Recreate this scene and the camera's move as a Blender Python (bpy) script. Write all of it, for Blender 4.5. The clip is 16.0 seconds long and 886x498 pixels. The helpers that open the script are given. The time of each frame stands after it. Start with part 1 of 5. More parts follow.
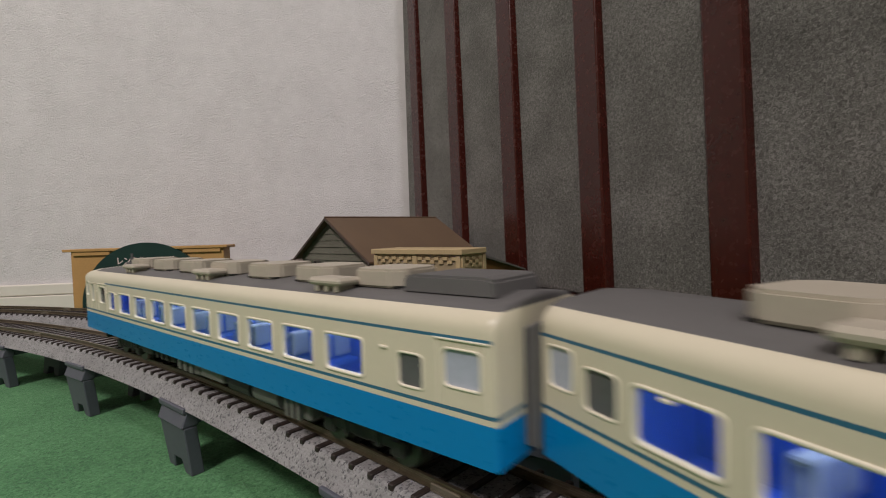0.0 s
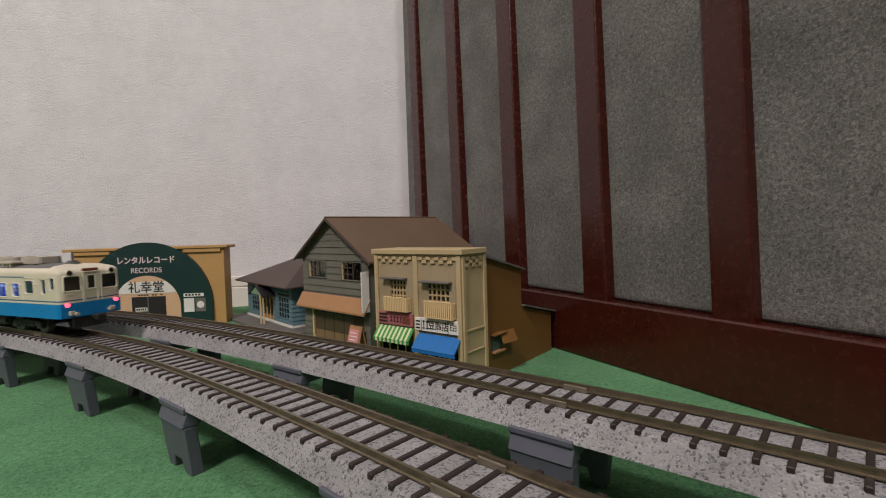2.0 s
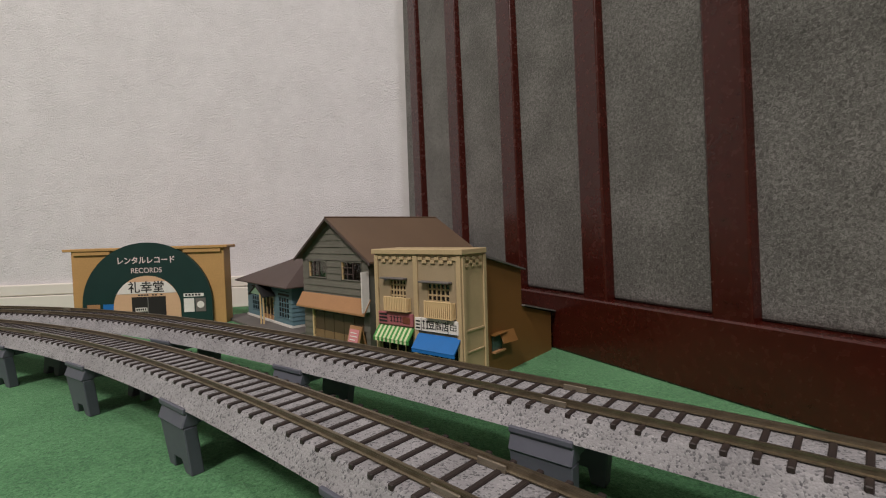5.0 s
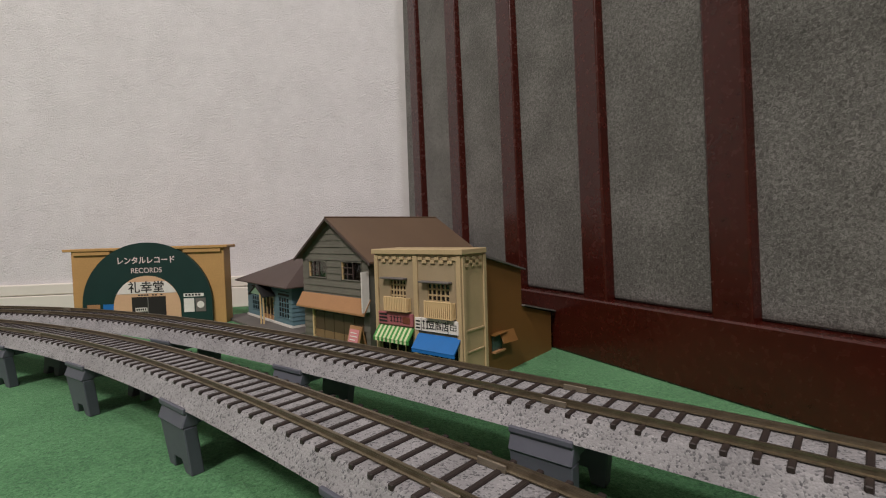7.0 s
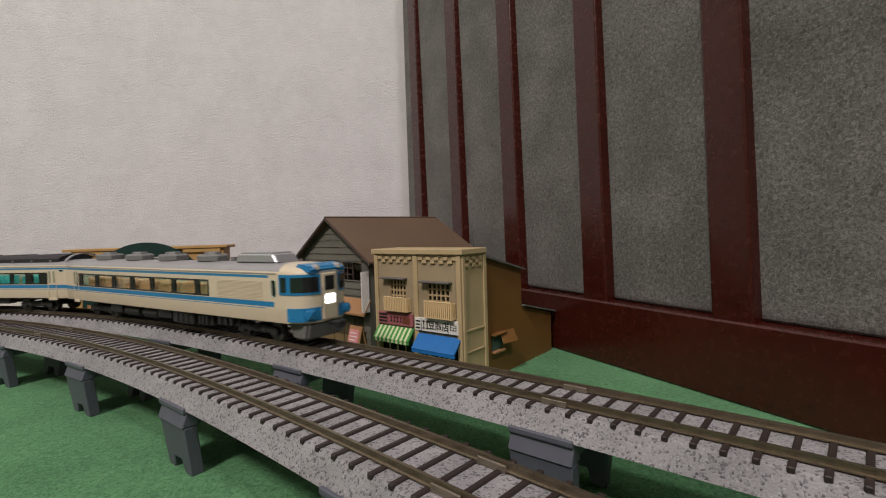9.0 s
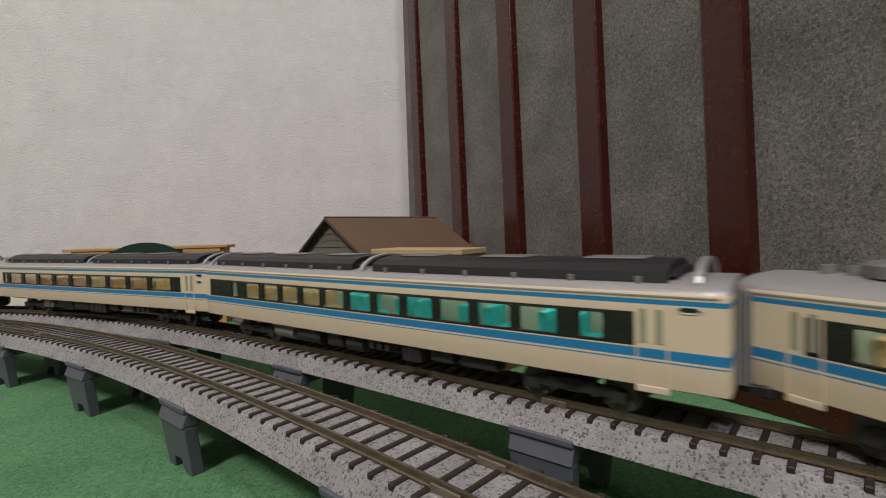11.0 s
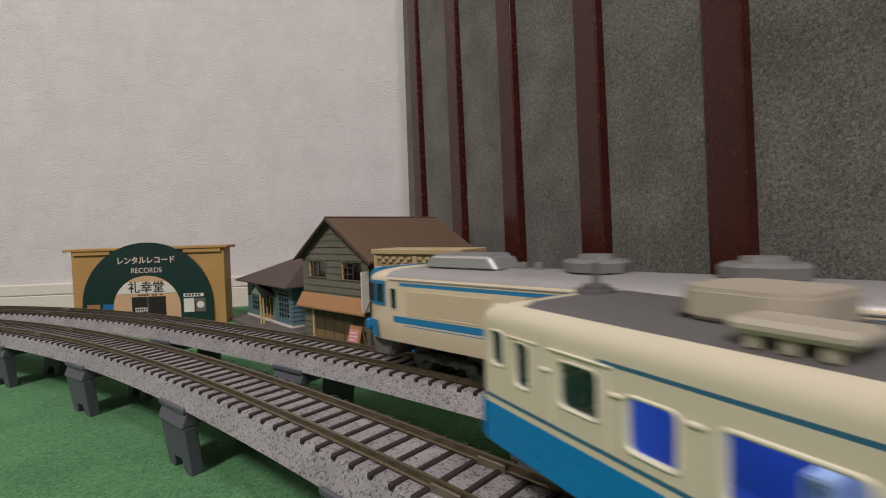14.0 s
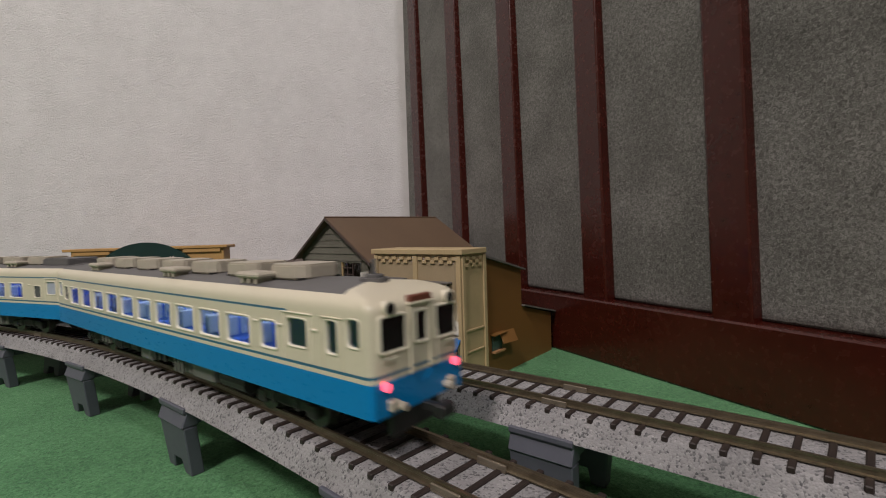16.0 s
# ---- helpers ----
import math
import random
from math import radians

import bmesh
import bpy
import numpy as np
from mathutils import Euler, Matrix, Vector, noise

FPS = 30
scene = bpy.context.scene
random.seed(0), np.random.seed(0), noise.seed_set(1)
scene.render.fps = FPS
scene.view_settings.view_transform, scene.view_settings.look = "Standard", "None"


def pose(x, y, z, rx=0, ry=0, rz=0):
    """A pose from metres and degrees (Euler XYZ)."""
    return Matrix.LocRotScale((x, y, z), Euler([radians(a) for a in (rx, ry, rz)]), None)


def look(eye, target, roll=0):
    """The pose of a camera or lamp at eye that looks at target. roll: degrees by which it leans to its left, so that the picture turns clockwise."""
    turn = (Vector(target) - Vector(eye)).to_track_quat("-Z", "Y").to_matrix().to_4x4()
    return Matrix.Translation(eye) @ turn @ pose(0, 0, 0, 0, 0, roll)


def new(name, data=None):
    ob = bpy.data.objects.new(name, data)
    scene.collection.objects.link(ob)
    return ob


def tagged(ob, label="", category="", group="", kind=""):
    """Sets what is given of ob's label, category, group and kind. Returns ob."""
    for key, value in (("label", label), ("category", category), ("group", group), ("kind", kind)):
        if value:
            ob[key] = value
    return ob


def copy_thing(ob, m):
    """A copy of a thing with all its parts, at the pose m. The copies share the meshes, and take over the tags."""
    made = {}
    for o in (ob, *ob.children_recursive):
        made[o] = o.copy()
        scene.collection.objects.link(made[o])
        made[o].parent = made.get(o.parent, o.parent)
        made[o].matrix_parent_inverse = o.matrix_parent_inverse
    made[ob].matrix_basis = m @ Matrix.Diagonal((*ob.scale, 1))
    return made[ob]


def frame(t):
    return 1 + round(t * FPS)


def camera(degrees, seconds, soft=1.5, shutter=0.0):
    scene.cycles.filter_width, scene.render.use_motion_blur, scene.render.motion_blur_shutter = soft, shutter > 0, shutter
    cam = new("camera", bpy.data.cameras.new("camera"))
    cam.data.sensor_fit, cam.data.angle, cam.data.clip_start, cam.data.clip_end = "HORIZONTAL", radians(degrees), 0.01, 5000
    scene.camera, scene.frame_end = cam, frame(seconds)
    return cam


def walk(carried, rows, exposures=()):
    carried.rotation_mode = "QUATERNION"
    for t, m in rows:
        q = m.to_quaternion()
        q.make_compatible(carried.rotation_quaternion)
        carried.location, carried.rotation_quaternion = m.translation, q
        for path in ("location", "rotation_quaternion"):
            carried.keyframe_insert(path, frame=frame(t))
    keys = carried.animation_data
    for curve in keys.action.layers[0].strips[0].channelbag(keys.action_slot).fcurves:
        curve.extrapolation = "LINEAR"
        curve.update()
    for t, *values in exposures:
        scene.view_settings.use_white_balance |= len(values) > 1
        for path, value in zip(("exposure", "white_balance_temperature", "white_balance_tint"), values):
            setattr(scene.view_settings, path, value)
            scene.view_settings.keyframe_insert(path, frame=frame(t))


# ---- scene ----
# ---- camera: it stands still on a table-top height tripod, level with the train roofs ----
cam = camera(86.1, 16.0, soft=1.12, shutter=0.24)
EYE = Vector((0, 0, 0.0954))
AIM = look(EYE, EYE + Vector((0, math.cos(radians(-2.25)), math.sin(radians(-2.25)))), -1.72)
walk(cam, [(0.0, AIM), (16.0, AIM)], [(0.0, -0.25), (0.6, -0.25), (1.2, -0.20), (2.2, -0.05), (8.5, -0.05), (11.3, -0.13), (13.5, -0.13), (14.2, -0.18), (15.0, -0.23), (16.0, -0.22)])

# ---- light: the ceiling lamps of the room ----
world = bpy.data.worlds.new("room_air")
scene.world = world
world.use_nodes = True
world.node_tree.nodes["Background"].inputs[0].default_value = (1.0, 0.96, 0.92, 1)
world.node_tree.nodes["Background"].inputs[1].default_value = 0.035


def lamp(name, eye, target, size, watts, colour):
    data = bpy.data.lights.new(name, "AREA")
    data.shape, data.size, data.energy, data.color = "DISK", size, watts, colour
    ob = new(name, data)
    ob.matrix_world = look(eye, target)
    return ob


lamp("ceiling_lamp_light", (-0.85, -1.45, 2.2), (-0.5, 0.2, 0.0), 0.45, 57, (1.0, 0.895, 0.86))
lamp("ceiling_lamp_light", (0.60, -1.35, 2.2), (0.2, 0.2, 0.0), 0.40, 19, (1.0, 0.945, 0.97))


# ---- materials ----
def material(name, colour, rough=0.6, metal=0.0, var=0.12, scale=60.0, bump=0.0, bump_scale=400.0, spec=0.5, coat=0.0, fine=None):
    """A surface with colour varying at two scales, fine relief and its own roughness. Sizes are per metre."""
    m = bpy.data.materials.new(name)
    m.use_nodes = True
    n, l = m.node_tree.nodes, m.node_tree.links
    b = n["Principled BSDF"]
    b.inputs["Metallic"].default_value = metal
    b.inputs["Specular IOR Level"].default_value = spec
    b.inputs["Coat Weight"].default_value = coat
    co = n.new("ShaderNodeTexCoord")
    big, small = n.new("ShaderNodeTexNoise"), n.new("ShaderNodeTexNoise")
    big.inputs["Scale"].default_value, big.inputs["Detail"].default_value = scale, 4
    small.inputs["Scale"].default_value, small.inputs["Detail"].default_value = fine or scale * 11, 3
    add = n.new("ShaderNodeMath")
    add.operation = "ADD"
    l.new(co.outputs["Object"], big.inputs["Vector"])
    l.new(co.outputs["Object"], small.inputs["Vector"])
    l.new(big.outputs["Fac"], add.inputs[0])
    l.new(small.outputs["Fac"], add.inputs[1])
    ramp = n.new("ShaderNodeMapRange")
    ramp.inputs["From Min"].default_value, ramp.inputs["From Max"].default_value = 0.6, 1.4
    ramp.inputs["To Min"].default_value, ramp.inputs["To Max"].default_value = 1 - var, 1 + var
    l.new(add.outputs[0], ramp.inputs["Value"])
    mul = n.new("ShaderNodeMix")
    mul.data_type, mul.blend_type = "RGBA", "MULTIPLY"
    mul.inputs["Factor"].default_value = 1.0
    mul.inputs["A"].default_value = (*colour, 1)
    l.new(ramp.outputs["Result"], mul.inputs["B"])
    l.new(mul.outputs["Result"], b.inputs["Base Color"])
    rr = n.new("ShaderNodeMapRange")
    rr.inputs["To Min"].default_value, rr.inputs["To Max"].default_value = max(rough - 0.08, 0.03), min(rough + 0.08, 1)
    l.new(small.outputs["Fac"], rr.inputs["Value"])
    l.new(rr.outputs["Result"], b.inputs["Roughness"])
    if bump:
        tex, bp = n.new("ShaderNodeTexNoise"), n.new("ShaderNodeBump")
        tex.inputs["Scale"].default_value, tex.inputs["Detail"].default_value = bump_scale, 5
        bp.inputs["Strength"].default_value, bp.inputs["Distance"].default_value = 1.0, bump
        l.new(co.outputs["Object"], tex.inputs["Vector"])
        l.new(tex.outputs["Fac"], bp.inputs["Height"])
        l.new(bp.outputs["Normal"], b.inputs["Normal"])
    return m


def glow(name, colour, strength):
    m = bpy.data.materials.new(name)
    m.use_nodes = True
    b = m.node_tree.nodes["Principled BSDF"]
    b.inputs["Base Color"].default_value = (*colour, 1)
    b.inputs["Emission Color"].default_value = (*colour, 1)
    b.inputs["Emission Strength"].default_value = strength
    return m


def glass(name, tint, gloss=0.2):
    """A thin pane: it lets light through with a tint and mirrors a little more at a slant."""
    m = bpy.data.materials.new(name)
    m.use_nodes = True
    n, l = m.node_tree.nodes, m.node_tree.links
    n.remove(n["Principled BSDF"])
    tr, gl, mix, lw, pw = (n.new("ShaderNode" + k) for k in ("BsdfTransparent", "BsdfGlossy", "MixShader", "LayerWeight", "Math"))
    tr.inputs["Color"].default_value = (*tint, 1)
    gl.inputs["Roughness"].default_value = 0.06
    lw.inputs["Blend"].default_value = gloss
    pw.operation = "MULTIPLY"
    pw.inputs[1].default_value = 0.5
    l.new(lw.outputs["Facing"], pw.inputs[0])
    l.new(pw.outputs[0], mix.inputs[0])
    l.new(tr.outputs[0], mix.inputs[1])
    l.new(gl.outputs[0], mix.inputs[2])
    l.new(mix.outputs[0], n["Material Output"].inputs["Surface"])
    return m


def wallpaper():
    """Embossed wallpaper: patches of short raised strokes on a softly clouded white ground."""
    m = material("wallpaper", (0.69, 0.672, 0.685), 0.75, var=0.07, scale=15, fine=75, spec=0.25)
    n, l = m.node_tree.nodes, m.node_tree.links
    b = n["Principled BSDF"]
    co = n["Texture Coordinate"]
    stretch, strokes, patch, fine, ramp, mul, add, bp = (n.new("ShaderNode" + k) for k in ("Mapping", "TexNoise", "TexNoise", "TexNoise", "MapRange", "Math", "Math", "Bump"))
    stretch.inputs["Rotation"].default_value = (0, radians(35), 0)
    stretch.inputs["Scale"].default_value = (1.0, 1.0, 1.9)
    strokes.inputs["Scale"].default_value, strokes.inputs["Detail"].default_value, strokes.inputs["Distortion"].default_value = 230, 2, 1.8
    patch.inputs["Scale"].default_value, patch.inputs["Detail"].default_value = 26, 3
    fine.inputs["Scale"].default_value, fine.inputs["Detail"].default_value = 620, 3
    ramp.inputs["From Min"].default_value, ramp.inputs["From Max"].default_value = 0.40, 0.66
    ramp.inputs["To Min"].default_value, ramp.inputs["To Max"].default_value = 0.45, 1.0
    l.new(co.outputs["Object"], stretch.inputs["Vector"])
    l.new(stretch.outputs["Vector"], strokes.inputs["Vector"])
    for t in (patch, fine):
        l.new(co.outputs["Object"], t.inputs["Vector"])
    l.new(patch.outputs["Fac"], ramp.inputs["Value"])
    mul.operation, add.operation = "MULTIPLY", "MULTIPLY_ADD"
    level = n.new("ShaderNodeMath")
    level.operation = "SUBTRACT"
    level.inputs[1].default_value = 0.5
    l.new(strokes.outputs["Fac"], level.inputs[0])
    l.new(level.outputs[0], mul.inputs[0])
    l.new(ramp.outputs["Result"], mul.inputs[1])
    add.inputs[1].default_value = 0.10
    l.new(fine.outputs["Fac"], add.inputs[0])
    l.new(mul.outputs[0], add.inputs[2])
    bp.inputs["Strength"].default_value, bp.inputs["Distance"].default_value = 0.6, 0.0026
    l.new(add.outputs[0], bp.inputs["Height"])
    l.new(bp.outputs["Normal"], b.inputs["Normal"])
    return m


def grains(name, size, dark, light, rough, bump, second=None):
    """A surface of small grains, each of its own grey."""
    m = bpy.data.materials.new(name)
    m.use_nodes = True
    n, l = m.node_tree.nodes, m.node_tree.links
    b = n["Principled BSDF"]
    b.inputs["Roughness"].default_value = rough
    b.inputs["Specular IOR Level"].default_value = 0.3
    co, vo, vo2, ramp, mix, no, bp = (n.new("ShaderNode" + k) for k in ("TexCoord", "TexVoronoi", "TexVoronoi", "ValToRGB", "Mix", "TexNoise", "Bump"))
    vo.inputs["Scale"].default_value, vo2.inputs["Scale"].default_value = 1 / size, 0.55 / size
    no.inputs["Scale"].default_value, no.inputs["Detail"].default_value = 55, 3
    for t in (vo, vo2, no):
        l.new(co.outputs["Object"], t.inputs["Vector"])
    sep = n.new("ShaderNodeSeparateColor")
    l.new(vo.outputs["Color"], sep.inputs["Color"])
    e = ramp.color_ramp.elements
    e[0].position, e[0].color = 0.0, (*dark, 1)
    e[1].position, e[1].color = 1.0, (*light, 1)
    k = e.new(0.28)
    k.color = (*[d * 0.3 + c * 0.7 for d, c in zip(dark, light)], 1) if second is None else (*second, 1)
    k2 = e.new(0.86)
    k2.color = (*[c * 0.82 for c in light], 1)
    l.new(sep.outputs[0], ramp.inputs["Fac"])
    mix.data_type, mix.blend_type = "RGBA", "MULTIPLY"
    mix.inputs["Factor"].default_value = 0.55
    l.new(ramp.outputs["Color"], mix.inputs["A"])
    l.new(no.outputs["Fac"], mix.inputs["B"])
    l.new(mix.outputs["Result"], b.inputs["Base Color"])
    bp.inputs["Strength"].default_value, bp.inputs["Distance"].default_value = 0.4, bump
    l.new(vo.outputs["Distance"], bp.inputs["Height"])
    bp.invert = True
    l.new(bp.outputs["Normal"], b.inputs["Normal"])
    return m


def nap(name, low, body, tip, scale, bump):
    """Felted cloth: matted short fibres, paler at their tips, with soft blotches where the nap lies flat."""
    m = bpy.data.materials.new(name)
    m.use_nodes = True
    n, l = m.node_tree.nodes, m.node_tree.links
    b = n["Principled BSDF"]
    b.inputs["Roughness"].default_value = 0.97
    b.inputs["Specular IOR Level"].default_value = 0.12
    b.inputs["Sheen Weight"].default_value = 0.12
    co, tex, blot, mix, ramp, bp = (n.new("ShaderNode" + k) for k in ("TexCoord", "TexNoise", "TexNoise", "Math", "ValToRGB", "Bump"))
    tex.inputs["Scale"].default_value, tex.inputs["Detail"].default_value, tex.inputs["Roughness"].default_value, tex.inputs["Distortion"].default_value = scale, 4, 0.68, 1.2
    blot.inputs["Scale"].default_value, blot.inputs["Detail"].default_value = scale / 26, 4
    for t in (tex, blot):
        l.new(co.outputs["Object"], t.inputs["Vector"])
    mix.operation = "MULTIPLY_ADD"
    mix.inputs[1].default_value = 0.32
    l.new(blot.outputs["Fac"], mix.inputs[0])
    l.new(tex.outputs["Fac"], mix.inputs[2])
    e = ramp.color_ramp.elements
    e[0].position, e[0].color = 0.50, (*low, 1)
    e[1].position, e[1].color = 0.88, (*tip, 1)
    e.new(0.66).color = (*body, 1)
    l.new(mix.outputs[0], ramp.inputs["Fac"])
    l.new(ramp.outputs["Color"], b.inputs["Base Color"])
    bp.inputs["Strength"].default_value, bp.inputs["Distance"].default_value = 0.7, bump
    l.new(tex.outputs["Fac"], bp.inputs["Height"])
    l.new(bp.outputs["Normal"], b.inputs["Normal"])
    return m


WALLPAPER = wallpaper()
# for the walls and ceiling out of view, darkened to cut their bounce light
DIM_PAPER = material("dim_unseen_paper", (0.36, 0.33, 0.29), 0.8, var=0.05, scale=9, bump=0.0008, bump_scale=120, spec=0.25)
BASEBOARD = material("baseboard_paint", (0.72, 0.68, 0.62), 0.45, var=0.04, scale=8)
FELT = nap("green_felt", (0.042, 0.135, 0.056), (0.080, 0.228, 0.096), (0.150, 0.36, 0.165), 560, 0.0009)
LACQUER = material("red_brown_lacquer", (0.042, 0.0062, 0.0036), 0.26, var=0.3, scale=14, fine=160, spec=0.5)
FABRIC = nap("grey_fabric", (0.072, 0.070, 0.064), (0.135, 0.131, 0.122), (0.27, 0.262, 0.25), 560, 0.0009)
BALLAST = grains("ballast_grey", 0.00058, (0.12, 0.12, 0.128), (0.47, 0.462, 0.472), 0.85, 0.0005)
RAIL = material("nickel_rail", (0.23, 0.19, 0.13), 0.34, metal=0.85, var=0.2, scale=90)
JOINER = material("rail_joiner_metal", (0.27, 0.235, 0.18), 0.4, metal=0.7, var=0.15, scale=200)
SLEEPER = material("dark_sleeper", (0.024, 0.016, 0.014), 0.6, var=0.25, scale=150)
PIER = material("pier_grey_plastic", (0.090, 0.095, 0.120), 0.5, var=0.07, scale=60)
CREAM = material("cream_paint", (0.63, 0.58, 0.45), 0.33, var=0.03, scale=60)
BLUE = material("blue_paint", (0.0, 0.195, 0.49), 0.3, var=0.05, scale=60)
LINE = material("blue_line_paint", (0.03, 0.13, 0.22), 0.35, var=0.05)
ROOF_GREY = material("roof_grey_paint", (0.115, 0.112, 0.112), 0.6, var=0.08, scale=60)
UNIT_BEIGE = material("roof_unit_beige", (0.42, 0.38, 0.31), 0.55, var=0.06, scale=60)
BLACK = material("black_plastic", (0.015, 0.015, 0.015), 0.5, var=0.2)
DARK_GLASS = material("dark_windscreen", (0.012, 0.014, 0.014), 0.08, var=0.1, spec=0.7)
UNDER_LIGHT = material("underfloor_light_grey", (0.14, 0.14, 0.13), 0.55, var=0.15, scale=80)
AMBER = material("brown_sign", (0.16, 0.05, 0.03), 0.4, var=0.1)


# ---- building blocks ----
def mesh_of(bm, mats, smooth=False):
    me = bpy.data.meshes.new("shape")
    bm.to_mesh(me)
    bm.free()
    for m in (mats if isinstance(mats, (list, tuple)) else [mats]):
        me.materials.append(m)
    if smooth:
        me.polygons.foreach_set("use_smooth", [True] * len(me.polygons))
    return me


def part(name, bm, mats, parent=None, label="", smooth=False):
    """Links a bmesh as one mesh object, under a thing or a part."""
    ob = new(name, mesh_of(bm, mats, smooth))
    ob.parent = parent
    if label:
        ob["label"] = label
    return ob


def thing(name, m, label, category, group="", kind=""):
    ob = new(name)
    ob.empty_display_size = 0.01
    ob.matrix_basis = m
    return tagged(ob, label, category, group, kind)


def box(bm, x0, x1, y0, y1, z0, z1, bev=0.0, mat=0, m=None, seg=1):
    """Adds a box, with its edges rounded by bev."""
    made = bmesh.ops.create_cube(bm, size=1)["verts"]
    mm = Matrix.Translation(((x0 + x1) / 2, (y0 + y1) / 2, (z0 + z1) / 2)) @ Matrix.Diagonal((abs(x1 - x0), abs(y1 - y0), abs(z1 - z0), 1))
    bmesh.ops.transform(bm, matrix=mm, verts=made)
    faces = list({f for v in made for f in v.link_faces})
    for f in faces:
        f.material_index = mat
    if bev:
        edges = list({e for v in made for e in v.link_edges})
        out = bmesh.ops.bevel(bm, geom=edges, offset=bev, segments=seg, affect="EDGES", profile=0.5)
        for f in out["faces"]:
            f.material_index = mat
        made = list({v for f in out["faces"] for v in f.verts} | {v for v in made if v.is_valid})
    if m is not None:
        bmesh.ops.transform(bm, matrix=m, verts=made)
    return made


def boxed(*a, **k):
    bm = bmesh.new()
    box(bm, *a, **k)
    return bm


def prism(bm, outline, y0, y1, mat=0, m=None):
    """A solid with an outline in x and z, from y0 to y1."""
    a = [bm.verts.new((x, y0, z)) for x, z in outline]
    b = [bm.verts.new((x, y1, z)) for x, z in outline]
    fs = [bm.faces.new(a), bm.faces.new(b[::-1])]
    for i in range(len(a)):
        j = (i + 1) % len(a)
        fs.append(bm.faces.new((a[j], a[i], b[i], b[j])))
    for f in fs:
        f.material_index = mat
    bmesh.ops.recalc_face_normals(bm, faces=fs)
    if m is not None:
        bmesh.ops.transform(bm, matrix=m, verts=a + b)
    return a + b


def cyl(bm, r, h, m, seg=16, r2=None, mat=0):
    out = bmesh.ops.create_cone(bm, cap_ends=True, segments=seg, radius1=r, radius2=r if r2 is None else r2, depth=h, matrix=m)
    for f in {f for v in out["verts"] for f in v.link_faces}:
        f.material_index = mat
    return out["verts"]


# ---- the ways of the two tracks, as a heading that turns along them ----
RAIL_Z = 0.0378
SET = Matrix.Scale(0.9034, 4)     # the houses' and the room's own scale


class Way:
    """A closed loop of track: the stretch before the camera, and bends that lead it round behind."""

    def __init__(self, x, y, heading, k0, k1, k2, length, back_k, radius):
        ds = 0.002
        def bend(s):
            if s < 0:
                return k0 + (back_k - k0) * min(1.0, -s / 0.06)
            return k0 + k1 * s + k2 * s * s if s < length else k0 + k1 * length + k2 * length ** 2
        pts = [(0.0, x, y, heading)]
        # forwards
        s, px, py, th = 0.0, x, y, heading
        fwd = []
        while s < length + 0.25:
            th += bend(s) * ds
            px += math.cos(th) * ds
            py += math.sin(th) * ds
            s += ds
            fwd.append((px, py, th))
        # backwards
        s, px, py, th = 0.0, x, y, heading
        back = []
        while s > -0.35:
            px -= math.cos(th) * ds
            py -= math.sin(th) * ds
            th -= bend(s) * ds
            s -= ds
            back.append((px, py, th))
        row = back[::-1] + [(x, y, heading)] + fwd
        self.start = -len(back) * ds
        # close the loop: a straight, a bend, a straight, a bend
        x1, y1, h1 = row[-1]
        x0, y0, h0 = row[0]
        h0 += 2 * math.pi
        mid = (h1 + h0) / 2
        def turn(a, b):
            return radius * (math.sin(b) - math.sin(a)), radius * (math.cos(a) - math.cos(b))
        ax, ay = turn(h1, mid)
        bx, by = turn(mid, h0)
        rx, ry = x0 - x1 - ax - bx, y0 - y1 - ay - by
        det = math.cos(mid) * math.sin(h0) - math.sin(mid) * math.cos(h0)
        u = (rx * math.sin(h0) - ry * math.cos(h0)) / det
        v = (math.cos(mid) * ry - math.sin(mid) * rx) / det
        px, py, th = row[-1]
        for kind, amount in (("bend", mid - h1), ("line", u), ("bend", h0 - mid), ("line", v)):
            n = max(1, round((abs(amount) * radius if kind == "bend" else abs(amount)) / ds))
            for i in range(n):
                if kind == "bend":
                    th += amount / n
                    px += math.cos(th) * amount * radius / n
                    py += math.sin(th) * amount * radius / n
                else:
                    px += math.cos(th) * amount / n
                    py += math.sin(th) * amount / n
                row.append((px, py, th))
        self.ds, self.row, self.straights = ds, row[:-1], (u, v)
        self.length = len(self.row) * ds

    def at(self, s):
        """Place and heading at s metres."""
        i = (s - self.start) / self.ds
        k = math.floor(i)
        f = i - k
        n = len(self.row)
        a, b = self.row[k % n], self.row[(k + 1) % n]
        turn = (b[2] - a[2] + math.pi) % (2 * math.pi) - math.pi
        return a[0] + (b[0] - a[0]) * f, a[1] + (b[1] - a[1]) * f, a[2] + turn * f

    def place(self, s, side, z):
        x, y, h = self.at(s)
        return Vector((x - math.sin(h) * side, y + math.cos(h) * side, z))


NEAR = Way(0.0053, 0.1118, 2.3878, 0.3591, 2.8131, -2.0326, 0.397, 2.9, 0.40)
FAR = Way(0.0758, 0.1375, 2.4432, 0.3153, -0.3474, 5.6016, 0.4735, 4.036, 0.46)
print("LOOPS", NEAR.length, NEAR.straights, FAR.length, FAR.straights)


def sweep(bm, way, outline, s0, s1, step, mat=0):
    """A bar of that outline (side, z) laid along a way."""
    n = round((s1 - s0) / step)
    last = None
    for i in range(n + 1):
        ring = [bm.verts.new(way.place(s0 + (s1 - s0) * i / n, a, z)) for a, z in outline]
        if last:
            for j in range(len(ring)):
                k = (j + 1) % len(ring)
                bm.faces.new((last[j], last[k], ring[k], ring[j])).material_index = mat
        last = ring
    return bm


